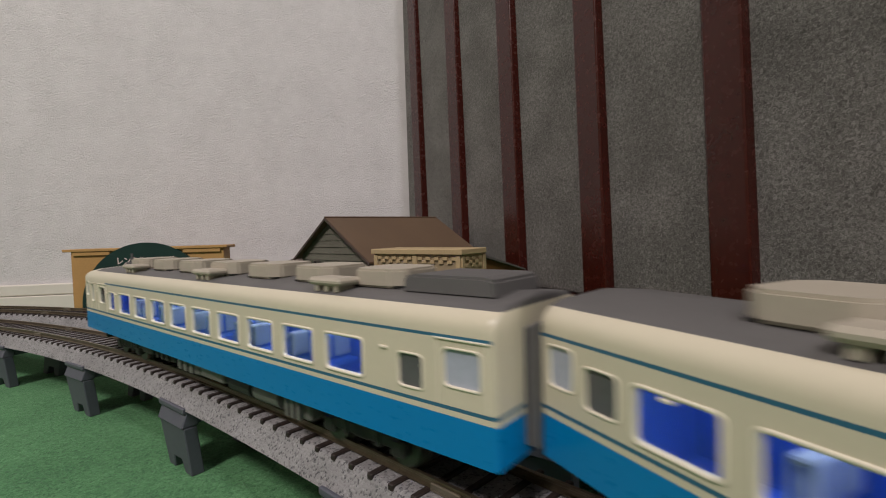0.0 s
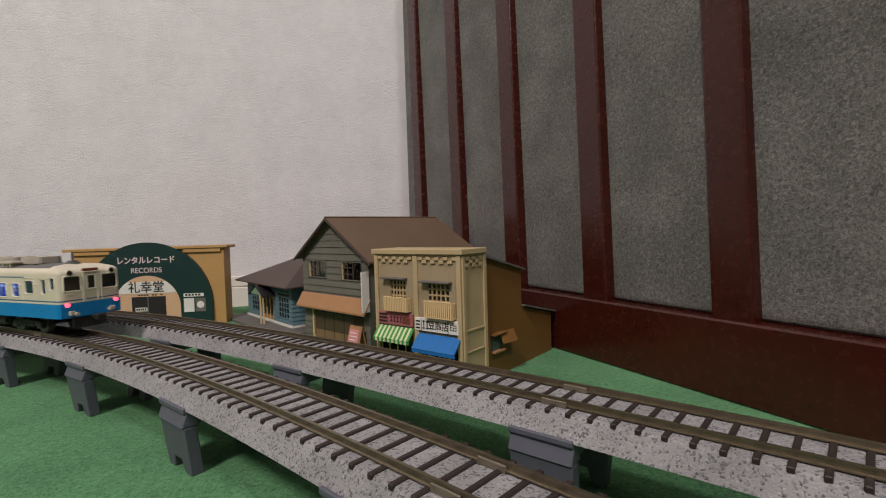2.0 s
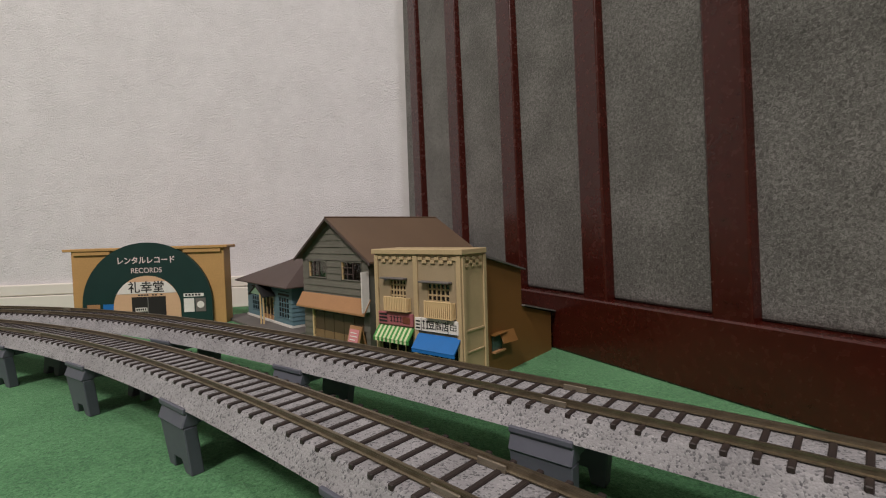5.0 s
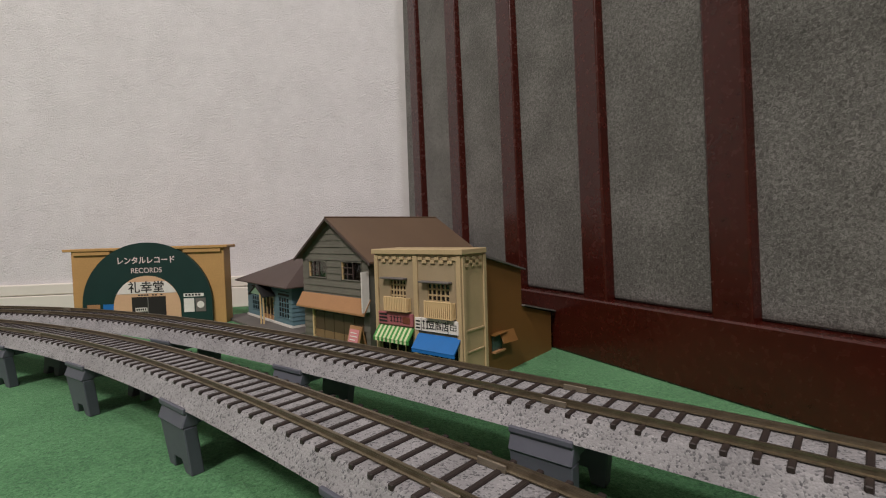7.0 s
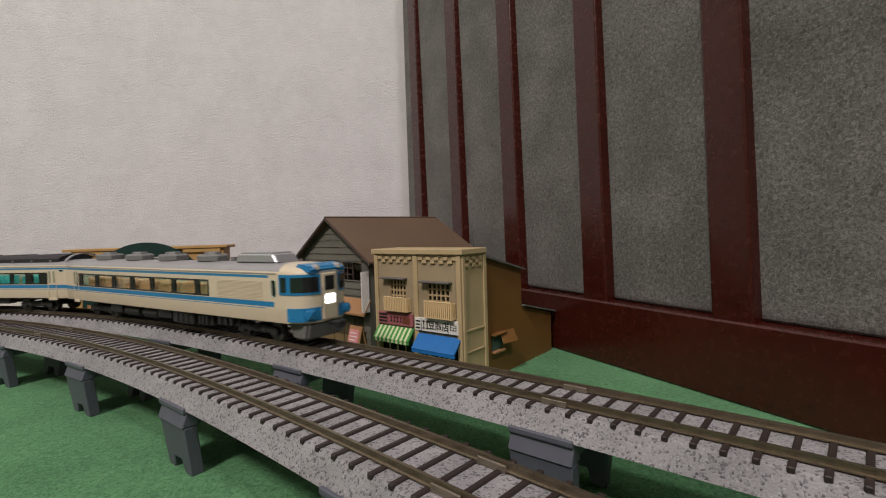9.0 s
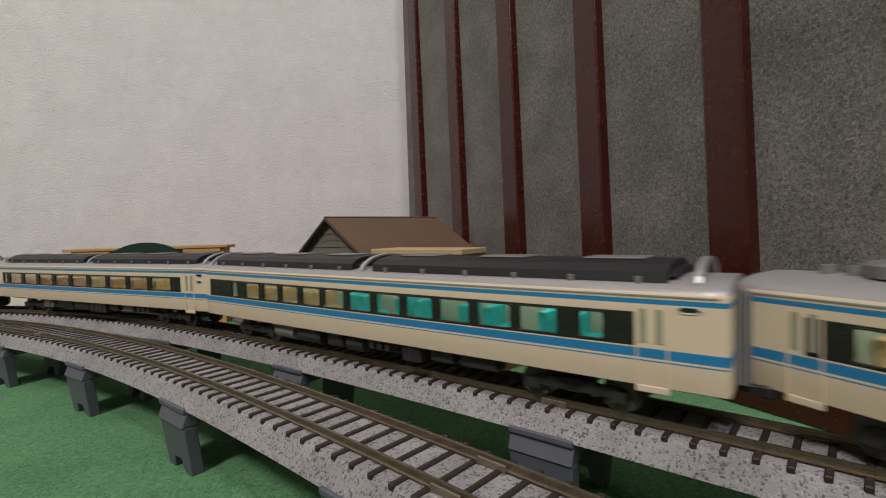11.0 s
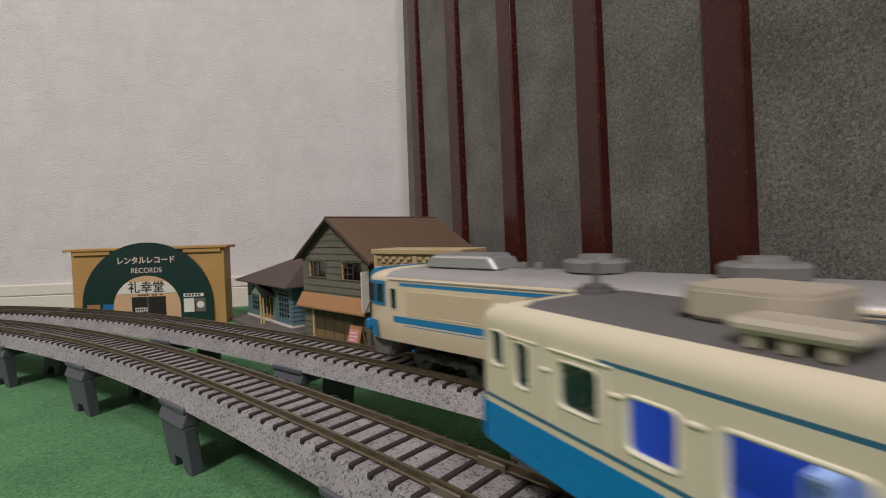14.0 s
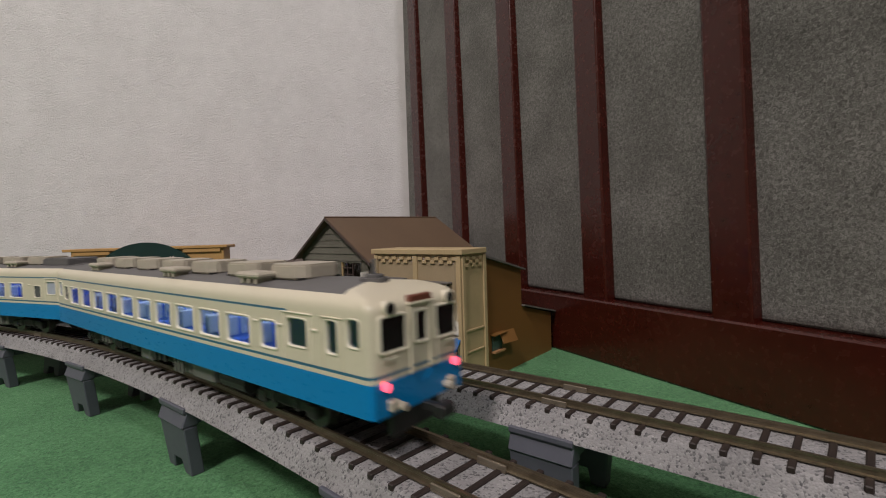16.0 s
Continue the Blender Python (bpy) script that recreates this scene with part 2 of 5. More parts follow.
# ---- the room ----
PANEL_A, PANEL_D = Vector((0.0957, 0.4068, 0)), Vector((0.463, -0.886, 0)).normalized()
PANEL_N = Vector((-PANEL_D.y, PANEL_D.x, 0))       # away from the room
PANEL_ANG = math.degrees(math.atan2(PANEL_D.y, PANEL_D.x))
WALL_ANG = 8.0


def room():
    bm = bmesh.new()
    box(bm, -2.4, 1.2, -2.2, 1.3, -0.03, -0.001)
    tagged(part("floor", bm, material("dark_floor", (0.1, 0.07, 0.05), 0.5)), "dark wooden floor under the green felt", "floor", kind="structure")
    bm = bmesh.new()
    box(bm, -2.0, 0.9, -1.8, 0.95, -0.0008, 0.0)
    tagged(part("ground", bm, FELT), "green felt sheet spread as the layout's ground", "ground", kind="structure")
    m = SET @ pose(-0.304, 0.714, 0, 0, 0, WALL_ANG)
    tagged(part("wall_north", boxed(-2.4, 0.6, 0.0, 0.1, 0, 2.656), WALLPAPER), "embossed white and grey wallpapered wall", "wall", kind="structure").matrix_basis = m
    bm = bmesh.new()
    box(bm, -2.2, 0.6, -0.008, 0.0, 0.0, 0.030, 0.001)
    box(bm, -2.2, 0.6, -0.0062, 0.0, 0.0306, 0.0465, 0.0015)
    tagged(part("baseboard", bm, BASEBOARD), "cream painted baseboard with a groove", "baseboard", kind="structure").matrix_basis = m
    for nm, a in (("wall_west", (-2.5, -2.4, -2.3, 1.4)), ("wall_south", (-2.4, 1.3, -2.4, -2.3)), ("wall_east", (1.2, 1.3, -2.3, 1.4))):
        tagged(part(nm, boxed(*a, 0, 2.4), DIM_PAPER), "unseen wall, dimmed to bounce less light", "wall", kind="structure")
    tagged(part("ceiling", boxed(-2.5, 1.3, -2.4, 1.4, 2.4, 2.5), DIM_PAPER), "unseen ceiling, dimmed to bounce less light", "ceiling", kind="structure")


def panel():
    """The partition: a lacquered frame with upright slats before grey cloth."""
    th = thing("slatted_partition", SET @ pose(PANEL_A.x, PANEL_A.y, 0, 0, 0, PANEL_ANG), "red-brown lacquered slatted partition backed with grey cloth", "partition", kind="structure")
    part("base_rail", boxed(-0.338, 1.2, 0, 0.034, 0.0, 0.0478, 0.0012), LACQUER, th)
    part("cloth", boxed(-0.338, 1.2, 0.0125, 0.024, 0.0478, 0.95, 0.004, seg=3), FABRIC, th)
    part("top_rail", boxed(-0.338, 1.2, 0, 0.034, 0.95, 1.0, 0.0012), LACQUER, th)
    for i in range(13):
        ob = part("slat", boxed(0, 0.0245, 0.0, 0.0105, -0.004, 0.96, 0.0016, seg=3), LACQUER, th)
        ob.matrix_basis = pose(-0.2928 + 0.1075 * i, 0.003, 0.0478, -0.5, -2.2, 0)


room()
panel()


def track(way, label, s0, s1, pitch, joins):
    th = thing("railway_track", Matrix(), label, "track", "model railway tracks", "structure")
    z = RAIL_Z
    bm = bmesh.new()
    sweep(bm, way, [(-0.0180, z - 0.0102), (-0.0141, z - 0.0036), (-0.0134, z - 0.0029), (0.0134, z - 0.0029), (0.0141, z - 0.0036), (0.0180, z - 0.0102)], 0, way.length, 0.01)
    part("ballast_bed", bm, BALLAST, th)
    for side in (-1, 1):
        bm = bmesh.new()
        c = side * 0.0086
        o = [(-0.0009, -0.0023), (0.0009, -0.0023), (0.0009, -0.0020), (0.0003, -0.0017), (0.0003, -0.0008), (0.0005, -0.0006), (0.0005, 0), (-0.0005, 0), (-0.0005, -0.0006), (-0.0003, -0.0008), (-0.0003, -0.0017), (-0.0009, -0.0020)]
        sweep(bm, way, [(c + a, z + b) for a, b in o], 0, way.length, 0.01)
        part("rail", bm, RAIL, th)
    joiner = bmesh.new()
    for sg in (-1, 1):
        box(joiner, -0.0045, 0.0045, sg * 0.0008 - 0.0004, sg * 0.0008 + 0.0004, -0.0021, -0.0007, 0.0002)
    box(joiner, -0.0045, 0.0045, -0.0012, 0.0012, -0.0026, -0.0020)
    joiner = mesh_of(joiner, JOINER)
    for at in joins:
        for side in (-1, 1):
            _, _, h = way.at(at)
            ob = new("rail_joiner", joiner)
            ob.parent = th
            ob.matrix_basis = Matrix.Translation(way.place(at, side * 0.0086, z)) @ pose(0, 0, 0, 0, 0, math.degrees(h))
    me = mesh_of(boxed(-0.0009, 0.0009, -0.0145, 0.0145, z - 0.0040, z - 0.0022, 0.0003), SLEEPER)
    s = s0
    n = 0
    while s < s1:
        x, y, h = way.at(s)
        ob = new("sleeper", me)
        ob.parent = th
        ob.matrix_basis = pose(x, y, 0, 0, 0, math.degrees(h))
        s += pitch
    rest = bmesh.new()
    while s < s0 + way.length - 0.007:
        x, y, h = way.at(s)
        box(rest, -0.0009, 0.0009, -0.0145, 0.0145, z - 0.0040, z - 0.0023, 0, 0, pose(x, y, 0, 0, 0, math.degrees(h)))
        s += pitch
    tagged(part("sleepers", rest, SLEEPER, th), kind="stuff")


track(NEAR, "model railway track on grey ballast over piers, nearer loop", -0.35, 0.75, 0.0079, (0.0, 0.331, 0.66))
track(FAR, "model railway track on grey ballast over piers, outer loop", -0.35, 0.75, 0.0073, (-0.3, 0.044, 0.49))


def pier(m, kept={}):
    """A plastic pier: a beam under the bed with a lip at each side, and two legs with notched feet."""
    if kept:
        return copy_thing(kept["first"], m)
    th = kept["first"] = thing("bridge_pier", m, "grey plastic pier carrying the model railway track", "pier", "piers under the tracks")
    w = 0.0115
    top = RAIL_Z - 0.0104

    def done(bm, name):
        bmesh.ops.bevel(bm, geom=bm.edges[:], offset=0.0004, segments=1, affect="EDGES")
        part(name, bm, PIER, th)

    bm = bmesh.new()
    box(bm, -0.0128, 0.0128, -w + 0.001, w - 0.001, top - 0.0065, top)
    done(bm, "beam")
    for sx in (-1, 1):
        bm = bmesh.new()
        prism(bm, [(sx * a, top + z) for a, z in ((0.0129, -0.0068), (0.0198, -0.0068), (0.0178, -0.0016), (0.0190, -0.0010), (0.0190, 0.0012), (0.0176, 0.0012), (0.0166, -0.0010), (0.0129, -0.0010))], -w, w)
        done(bm, "shoulder")
        bm = bmesh.new()
        z = 0.0055
        made = prism(bm, [(-w, top - 0.0069), (w, top - 0.0069), (w - 0.0012, 0), (0.0050, 0), (0.0034, z), (-0.0034, z), (-0.0050, 0), (-w + 0.0012, 0)], -0.0026, 0.0026, 0, pose(sx * 0.0172, 0, 0, 0, 0, 90))
        for v in made:
            v.co.x -= sx * 0.0036 * (1 - v.co.z / top)
        done(bm, "leg")
    return th


def piers():
    for way, places in ((NEAR, [-0.205, -0.09, 0.026, 0.141, 0.256, 0.368, 0.48, 0.6]), (FAR, [-0.235, -0.095, 0.045, 0.186, 0.318, 0.448, 0.59])):
        s = 0.73
        while s < way.length - 0.31:
            places.append(s)
            s += 0.14
        for s in places:
            x, y, h = way.at(s)
            pier(pose(x, y, 0, 0, 0, math.degrees(h) + 90))


piers()


# ---- the houses ----
OCHRE = material("ochre_wood", (0.46, 0.27, 0.095), 0.6, var=0.12, scale=30, fine=500, bump=0.0001, bump_scale=900)
DARK_GREEN = material("dark_green_sign", (0.010, 0.036, 0.032), 0.4, var=0.1)
PEACH = material("peach_paint", (0.62, 0.40, 0.24), 0.5, var=0.06)
OFFWHITE = material("off_white_paint", (0.72, 0.70, 0.65), 0.5, var=0.08, scale=200)
INK = material("black_ink", (0.015, 0.015, 0.015), 0.5, var=0.1)
PINK_INK = material("pale_pink_ink", (0.75, 0.6, 0.58), 0.5, var=0.05)
SIDING = material("grey_green_siding", (0.135, 0.130, 0.105), 0.65, var=0.14, scale=60)
ROOF_BROWN = material("brown_roof_sheet", (0.135, 0.088, 0.055), 0.55, var=0.12, scale=25, fine=400)
ROOF_DARK = material("dark_brown_roof", (0.075, 0.052, 0.045), 0.6, var=0.12, scale=40)
TAN = material("tan_canopy", (0.36, 0.19, 0.085), 0.55, var=0.1, scale=50)
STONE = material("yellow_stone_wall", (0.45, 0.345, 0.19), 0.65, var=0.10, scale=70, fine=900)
# darker tone for the front wall; pilasters and ends use STONE
STONE_DARK = material("darker_stone_wall", (0.33, 0.26, 0.16), 0.65, var=0.12, scale=70, fine=900)
BROWN_WALL = material("brown_side_wall", (0.185, 0.086, 0.021), 0.55, var=0.10, scale=30)
CREAM_RAIL = material("cream_balcony", (0.68, 0.50, 0.26), 0.5, var=0.06)
AWNING_GREEN = material("green_awning_cloth", (0.05, 0.24, 0.05), 0.6, var=0.08)
AWNING_PALE = material("pale_awning_stripe", (0.55, 0.62, 0.35), 0.6, var=0.08)
AWNING_BLUE = material("blue_awning_cloth", (0.012, 0.14, 0.42), 0.5, var=0.08)
SIGN_PINK = material("dusty_pink_sign", (0.34, 0.11, 0.12), 0.5, var=0.12)
BLUE_WALL = material("blue_grey_siding", (0.10, 0.18, 0.21), 0.65, var=0.14, scale=60)
CONCRETE = material("grey_platform", (0.13, 0.12, 0.11), 0.75, var=0.15, scale=60)
WOOD_DARK = material("dark_brown_door", (0.075, 0.05, 0.025), 0.6, var=0.15, scale=60)
PINK_BOARD = material("pink_notice", (0.60, 0.24, 0.25), 0.6, var=0.05)
TAN_PANEL = material("brown_panel", (0.20, 0.125, 0.06), 0.6, var=0.12, scale=60)
HOUSE_GLASS = glass("house_window_glass", (0.55, 0.55, 0.5), 0.3)
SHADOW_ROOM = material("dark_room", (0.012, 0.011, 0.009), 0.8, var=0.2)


def lettering(text, size, mat, parent, m, wide=1.0, depth=0.0001, name="lettering", bold=0.012):
    """Raised letters, lying in x and z of m, facing -y."""
    cu = bpy.data.curves.new("text", "FONT")
    cu.offset = size * bold
    cu.body, cu.size, cu.extrude, cu.align_x, cu.align_y = text, size, depth, "CENTER", "CENTER"
    ob = bpy.data.objects.new("text", cu)
    scene.collection.objects.link(ob)
    me = bpy.data.meshes.new_from_object(ob.evaluated_get(bpy.context.evaluated_depsgraph_get()))
    bpy.data.objects.remove(ob)
    me.materials.clear()
    me.materials.append(mat)
    me.transform(pose(0, 0, 0, 90, 0, 0) @ Matrix.Diagonal((wide, 1, 1, 1)))
    ob = new(name, me)
    ob.parent = parent
    ob.matrix_basis = m
    return ob


def arch(bm, r, cz, y0, y1, cx=0.0, n=40, z0=0.0):
    pts = [(cx - r, z0)] + [(cx + r * math.cos(radians(180 - 180 * i / n)), cz + r * math.sin(radians(180 * i / n))) for i in range(n + 1)] + [(cx + r, z0)]
    prism(bm, pts, y0, y1)
    return bm


def record_shop():
    th = thing("record_shop", SET @ pose(-0.2682, 0.5815, 0, 0, 0, 5), "ochre model record shop with a dark green disc front", "shop building")
    part("wall", boxed(-0.177, -0.001, 0.0, 0.022, 0, 0.0928, 0.0004), OCHRE, th)
    part("roof", boxed(-0.1845, 0.0045, -0.0036, 0.026, 0.0928, 0.0960, 0.0004), OCHRE, th)
    for a, b in ((-0.174, -0.132), (-0.048, -0.004)):
        part("eave_beam", boxed(a, b, -0.0024, 0.0, 0.0880, 0.0927, 0.0003), OCHRE, th)
    disc = part("record_disc", arch(bmesh.new(), 0.0745, 0.0272, -0.0042, -0.0002, -0.090), DARK_GREEN, th, "dark green record-shaped front")
    part("disc_label", arch(bmesh.new(), 0.0385, 0.0232, -0.0050, -0.0040, -0.0905), PEACH, th, "peach centre label of the disc")
    bm = bmesh.new()
    prism(bm, [(-0.0905 + e * math.sqrt(0.0384 ** 2 - (z - 0.0232) ** 2), z) for e, zs in ((-1, (0.0405, 0.0440, 0.0475, 0.0510, 0.0545)), (1, (0.0545, 0.0510, 0.0475, 0.0440, 0.0405))) for z in zs], -0.0054, -0.0048)
    part("name_board", bm, OFFWHITE, th)
    part("entrance", boxed(-0.1080, -0.0690, -0.0053, -0.0046, 0.0, 0.0365), SHADOW_ROOM, th)
    part("door_post", boxed(-0.0898, -0.0890, -0.0056, -0.0052, 0.0, 0.0365), UNDER_LIGHT, th)
    part("hours_plate", boxed(-0.104, -0.0905, -0.0057, -0.0052, 0.0190, 0.0235), OFFWHITE, th)
    part("poster_board", boxed(-0.0485, -0.0250, -0.0047, -0.0040, 0.0345, 0.0385), OFFWHITE, th)
    part("poster", boxed(-0.0485, -0.0365, -0.0047, -0.0040, 0.0160, 0.0325), OFFWHITE, th, "pale white poster")
    pp = part("poster", boxed(-0.0350, -0.0230, -0.0047, -0.0040, 0.0160, 0.0325), CONCRETE, th, "grey poster with a round picture")
    bm = bmesh.new()
    cyl(bm, 0.0042, 0.0004, pose(-0.029, -0.0048, 0.0245, 90, 0, 0), 20)
    part("poster_picture", bm, OFFWHITE, pp)
    for a, b, mt in ((-0.159, -0.1445, TAN), (-0.141, -0.1265, AWNING_BLUE)):
        part("poster", boxed(a, b, -0.0047, -0.0040, 0.014, 0.029), mt, th)
    lettering("レンタルレコード", 0.0094, PINK_INK, th, pose(-0.0900, -0.0043, 0.0800), 0.90, bold=0.018)
    lettering("RECORDS", 0.0088, PINK_INK, th, pose(-0.0900, -0.0043, 0.0680), 0.92, bold=0.0)
    lettering("礼幸堂", 0.0145, INK, th, pose(-0.0905, -0.0056, 0.0472), 0.96)
    for i in range(9):
        if i not in (4, 7):
            part("print_bar", boxed(-0.1005 + 0.0032 * i, -0.0983 + 0.0032 * i, -0.0052, -0.0048, 0.0376, 0.0394), INK, th)
    for i in range(5):
        part("print_bar", boxed(-0.0465 + 0.0038 * i, -0.0440 + 0.0038 * i, -0.0049, -0.0045, 0.0355, 0.0378), INK, th)
        part("print_bar", boxed(-0.1030 + 0.0024 * i, -0.1012 + 0.0024 * i, -0.0058, -0.0055, 0.0200, 0.0226), INK, th)


def planks(th, name, mat, x0, x1, z0, z1, step, y, openings=(), gable=None, m=None):
    """Overlapping siding boards on a wall that faces -y; openings: (x0, x1, z0, z1)."""
    z = z0
    while z < z1 - 1e-6:
        t = min(z + step, z1)
        a, b = x0, x1
        if gable:
            a, b = gable((z + t) / 2)
        runs = [(a, b)]
        for p, q, r, s in openings:
            if r < (z + t) / 2 < s:
                runs = [w for c, d in runs for w in ((c, min(d, p)), (max(c, q), d)) if w[1] - w[0] > 0.0005]
        for c, d in runs:
            bm = bmesh.new()
            prism(bm, [(0, z), (0, t), (-0.0003, t), (-0.0011, z)], c, d)
            me = mesh_of(bm, mat)
            # the outline lies across the wall: swap its axes so that the boards run along x
            me.transform(Matrix(((0, 1, 0, 0), (1, 0, 0, y), (0, 0, 1, 0), (0, 0, 0, 1))))
            me.flip_normals()
            ob = new(name, me)
            ob.parent = th
            if m is not None:
                ob.matrix_basis = m
        z = t


def lattice(th, mat, x0, x1, z0, z1, y, nx, nz, w=0.0006):
    """Glazing bars, each a part of its window."""
    up = mesh_of(boxed(-w / 2, w / 2, -0.0004, 0.0004, z0, z1), mat)
    across = mesh_of(boxed(x0, x1, -0.0003, 0.0003, -w / 2, w / 2), mat)
    for i in range(nx + 1):
        ob = new("glazing_bar", up)
        ob.parent = th
        ob.matrix_basis = pose(x0 + (x1 - x0) * i / nx, y, 0)
    for i in range(nz + 1):
        ob = new("glazing_bar", across)
        ob.parent = th
        ob.matrix_basis = pose(0, y, z0 + (z1 - z0) * i / nz)


def holed_wall(x0, x1, z0, z1, y0, y1, openings):
    """A wall with rectangular openings through it."""
    bm = bmesh.new()
    xs = sorted({x0, x1, *[v for o in openings for v in o[:2]]})
    zs = sorted({z0, z1, *[v for o in openings for v in o[2:]]})
    for a, b in zip(xs, xs[1:]):
        for c, d in zip(zs, zs[1:]):
            if not any(o[0] - 1e-6 < a and b < o[1] + 1e-6 and o[2] - 1e-6 < c and d < o[3] + 1e-6 for o in openings):
                box(bm, a, b, y0, y1, c, d)
    bmesh.ops.remove_doubles(bm, verts=bm.verts[:], dist=1e-6)
    return bm


def stone_shop():
    """The tofu shop's two-storey stone front, with its plain brown flank and lean-to. x runs along the front, y into the depth."""
    th = thing("stone_shop", SET @ pose(0.0113, 0.3039, 0, 0, 0, 51.2 - 90) @ pose(-0.080, 0, 0), "yellow stone-fronted model shop with balconies and two awnings", "shop building")
    L = 0.080
    def X(v):
        return L - v / 1000
    w1, w2 = (X(65.2), X(49.6), 0.0560, 0.0712), (X(29.2), X(10.2), 0.0540, 0.0700)
    low = [(X(76), X(44), 0.002, 0.034), (X(38), X(4), 0.002, 0.034)]
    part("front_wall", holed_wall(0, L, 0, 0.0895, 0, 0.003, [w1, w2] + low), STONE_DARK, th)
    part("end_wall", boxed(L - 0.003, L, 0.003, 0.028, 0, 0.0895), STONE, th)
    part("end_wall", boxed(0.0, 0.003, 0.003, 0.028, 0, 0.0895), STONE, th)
    part("upper_floor", boxed(0.003, L - 0.003, 0.003, 0.05, 0.0360, 0.0375), SHADOW_ROOM, th)
    part("inner_wall", boxed(0.003, L - 0.003, 0.030, 0.031, 0.0, 0.088), SHADOW_ROOM, th)
    for a, b in ((0, 0.0036), (0.0388, 0.0428), (L - 0.0036, L)):
        part("pilaster", boxed(a, b, -0.0014, 0.0, 0, 0.0885, 0.0003), STONE, th)
    for a, b in ((0.0, 0.0030), (0.0240, 0.0275)):
        part("pilaster", boxed(L, L + 0.0013, a, b, 0, 0.0885, 0.0003), STONE, th)
    part("end_panel_head", boxed(L, L + 0.0009, 0.003, 0.024, 0.0385, 0.0400, 0.0002), STONE, th)
    part("end_panel_head", boxed(L, L + 0.0009, 0.003, 0.024, 0.0245, 0.0258, 0.0002), STONE, th)
    bm = bmesh.new()
    box(bm, -0.002, L + 0.0022, -0.0022, 0.0268, 0.0895, 0.0932, 0.0004)
    part("cornice", bm, STONE, th)
    part("roof_slab", boxed(0.001, L - 0.001, 0.001, 0.028, 0.0885, 0.0894), ROOF_BROWN, th)
    me = mesh_of(boxed(-0.0019, 0.0019, -0.0013, 0, -0.0011, 0.0011, 0.0002), STONE)
    for i in range(9):
        for r in range(2):
            if (i + r) % 2 == 0:
                for base in (0.0042, 0.0436):
                    x = base + 0.0018 + 0.0037 * i
                    if x < base + 0.0325:
                        ob = new("corbel_brick", me)
                        ob.parent = th
                        ob.matrix_basis = pose(x, 0, 0.0868 - 0.0023 * r)
    for i in range(5):
        for r in range(3):
            if (i + r) % 2 == 0:
                ob = new("corbel_brick", me)
                ob.parent = th
                ob.matrix_basis = pose(L, 0.0055 + 0.0037 * i, 0.0868 - 0.0023 * r, 0, 0, 90)
    for (a, b, c, d), (h0, h1) in ((w1, (X(71), X(47.5))), (w2, (X(33.5), X(7.5)))):
        wd = part("window", boxed(a, b, 0.0013, 0.0017, c, d), DARK_GLASS, th, "dark pane behind pale glazing bars")
        lattice(wd, STONE, a, b, c, d, 0.0008, 5, 4, 0.0011)
        part("window_hood", boxed(h0, h1, -0.0052, 0.0, d + 0.0006, d + 0.0018, 0.0003), CONCRETE, th)
    for a, b, c, d in ((X(67.0), X(44.5), 0.0492, 0.0595), (X(28.5), X(5.0), 0.0472, 0.0588)):
        bal = part("balcony", boxed(a, b, -0.0050, 0.0, c, c + 0.0008), CREAM_RAIL, th, "cream slatted balcony")
        part("top_rail", boxed(a, b, -0.0054, -0.0044, d - 0.0008, d, 0.0002), CREAM_RAIL, bal)
        n = 13
        sl = mesh_of(boxed(-0.00055, 0.00055, -0.0004, 0.0004, c, d - 0.0006), CREAM_RAIL)
        for i in range(n + 1):
            ob = new("slat", sl)
            ob.parent = bal
            ob.matrix_basis = pose(a + 0.0006 + (b - a - 0.0012) * i / n, -0.0049, 0)
        for x in (a + 0.0004, b - 0.0004):
            for k in range(3):
                ob = new("slat", sl)
                ob.parent = bal
                ob.matrix_basis = pose(x, -0.0012 - 0.0014 * k, 0)
    # signs
    sp = part("sign_board", boxed(X(76.2), X(42.2), -0.0020, -0.0002, 0.0386, 0.0474, 0.0002), SIGN_PINK, th, "dusty pink shop sign")
    bm = bmesh.new()
    for i in range(5):
        x = X(64) + 0.0032 * i
        box(bm, x, x + 0.0023, -0.0023, -0.0019, 0.0412, 0.0416)
        box(bm, x, x + 0.0023, -0.0023, -0.0019, 0.0441, 0.0445)
        box(bm, x + 0.0009, x + 0.0014, -0.0023, -0.0019, 0.0408, 0.0450)
    for k in range(3):
        box(bm, X(75), X(67), -0.0023, -0.0019, 0.0402 + 0.0024 * k, 0.0414 + 0.0024 * k)
    part("print_bars", bm, INK, sp)
    bm = bmesh.new()
    box(bm, X(51.5), X(44.5), -0.0024, -0.0018, 0.0403, 0.0452, 0.0005)
    part("emblem", bm, AMBER, sp)
    sw = part("sign_board", boxed(X(40.0), X(2.4), -0.0020, -0.0002, 0.0372, 0.0462, 0.0002), OFFWHITE, th, "white tofu shop sign with black letters")
    lettering("豆腐店", 0.0066, INK, sw, pose(X(18.8), -0.0021, 0.0415), 0.9)
    bm = bmesh.new()
    for k in range(2):
        box(bm, X(29.3) + 0.0003, X(29.3) + 0.0008, -0.0023, -0.0019, 0.0388, 0.0444)
        box(bm, X(32.8) + 0.0032 * k, X(32.8) + 0.0023 + 0.0032 * k, -0.0023, -0.0019, 0.0391, 0.0396)
        box(bm, X(32.8) + 0.0032 * k, X(32.8) + 0.0023 + 0.0032 * k, -0.0023, -0.0019, 0.0436, 0.0441)
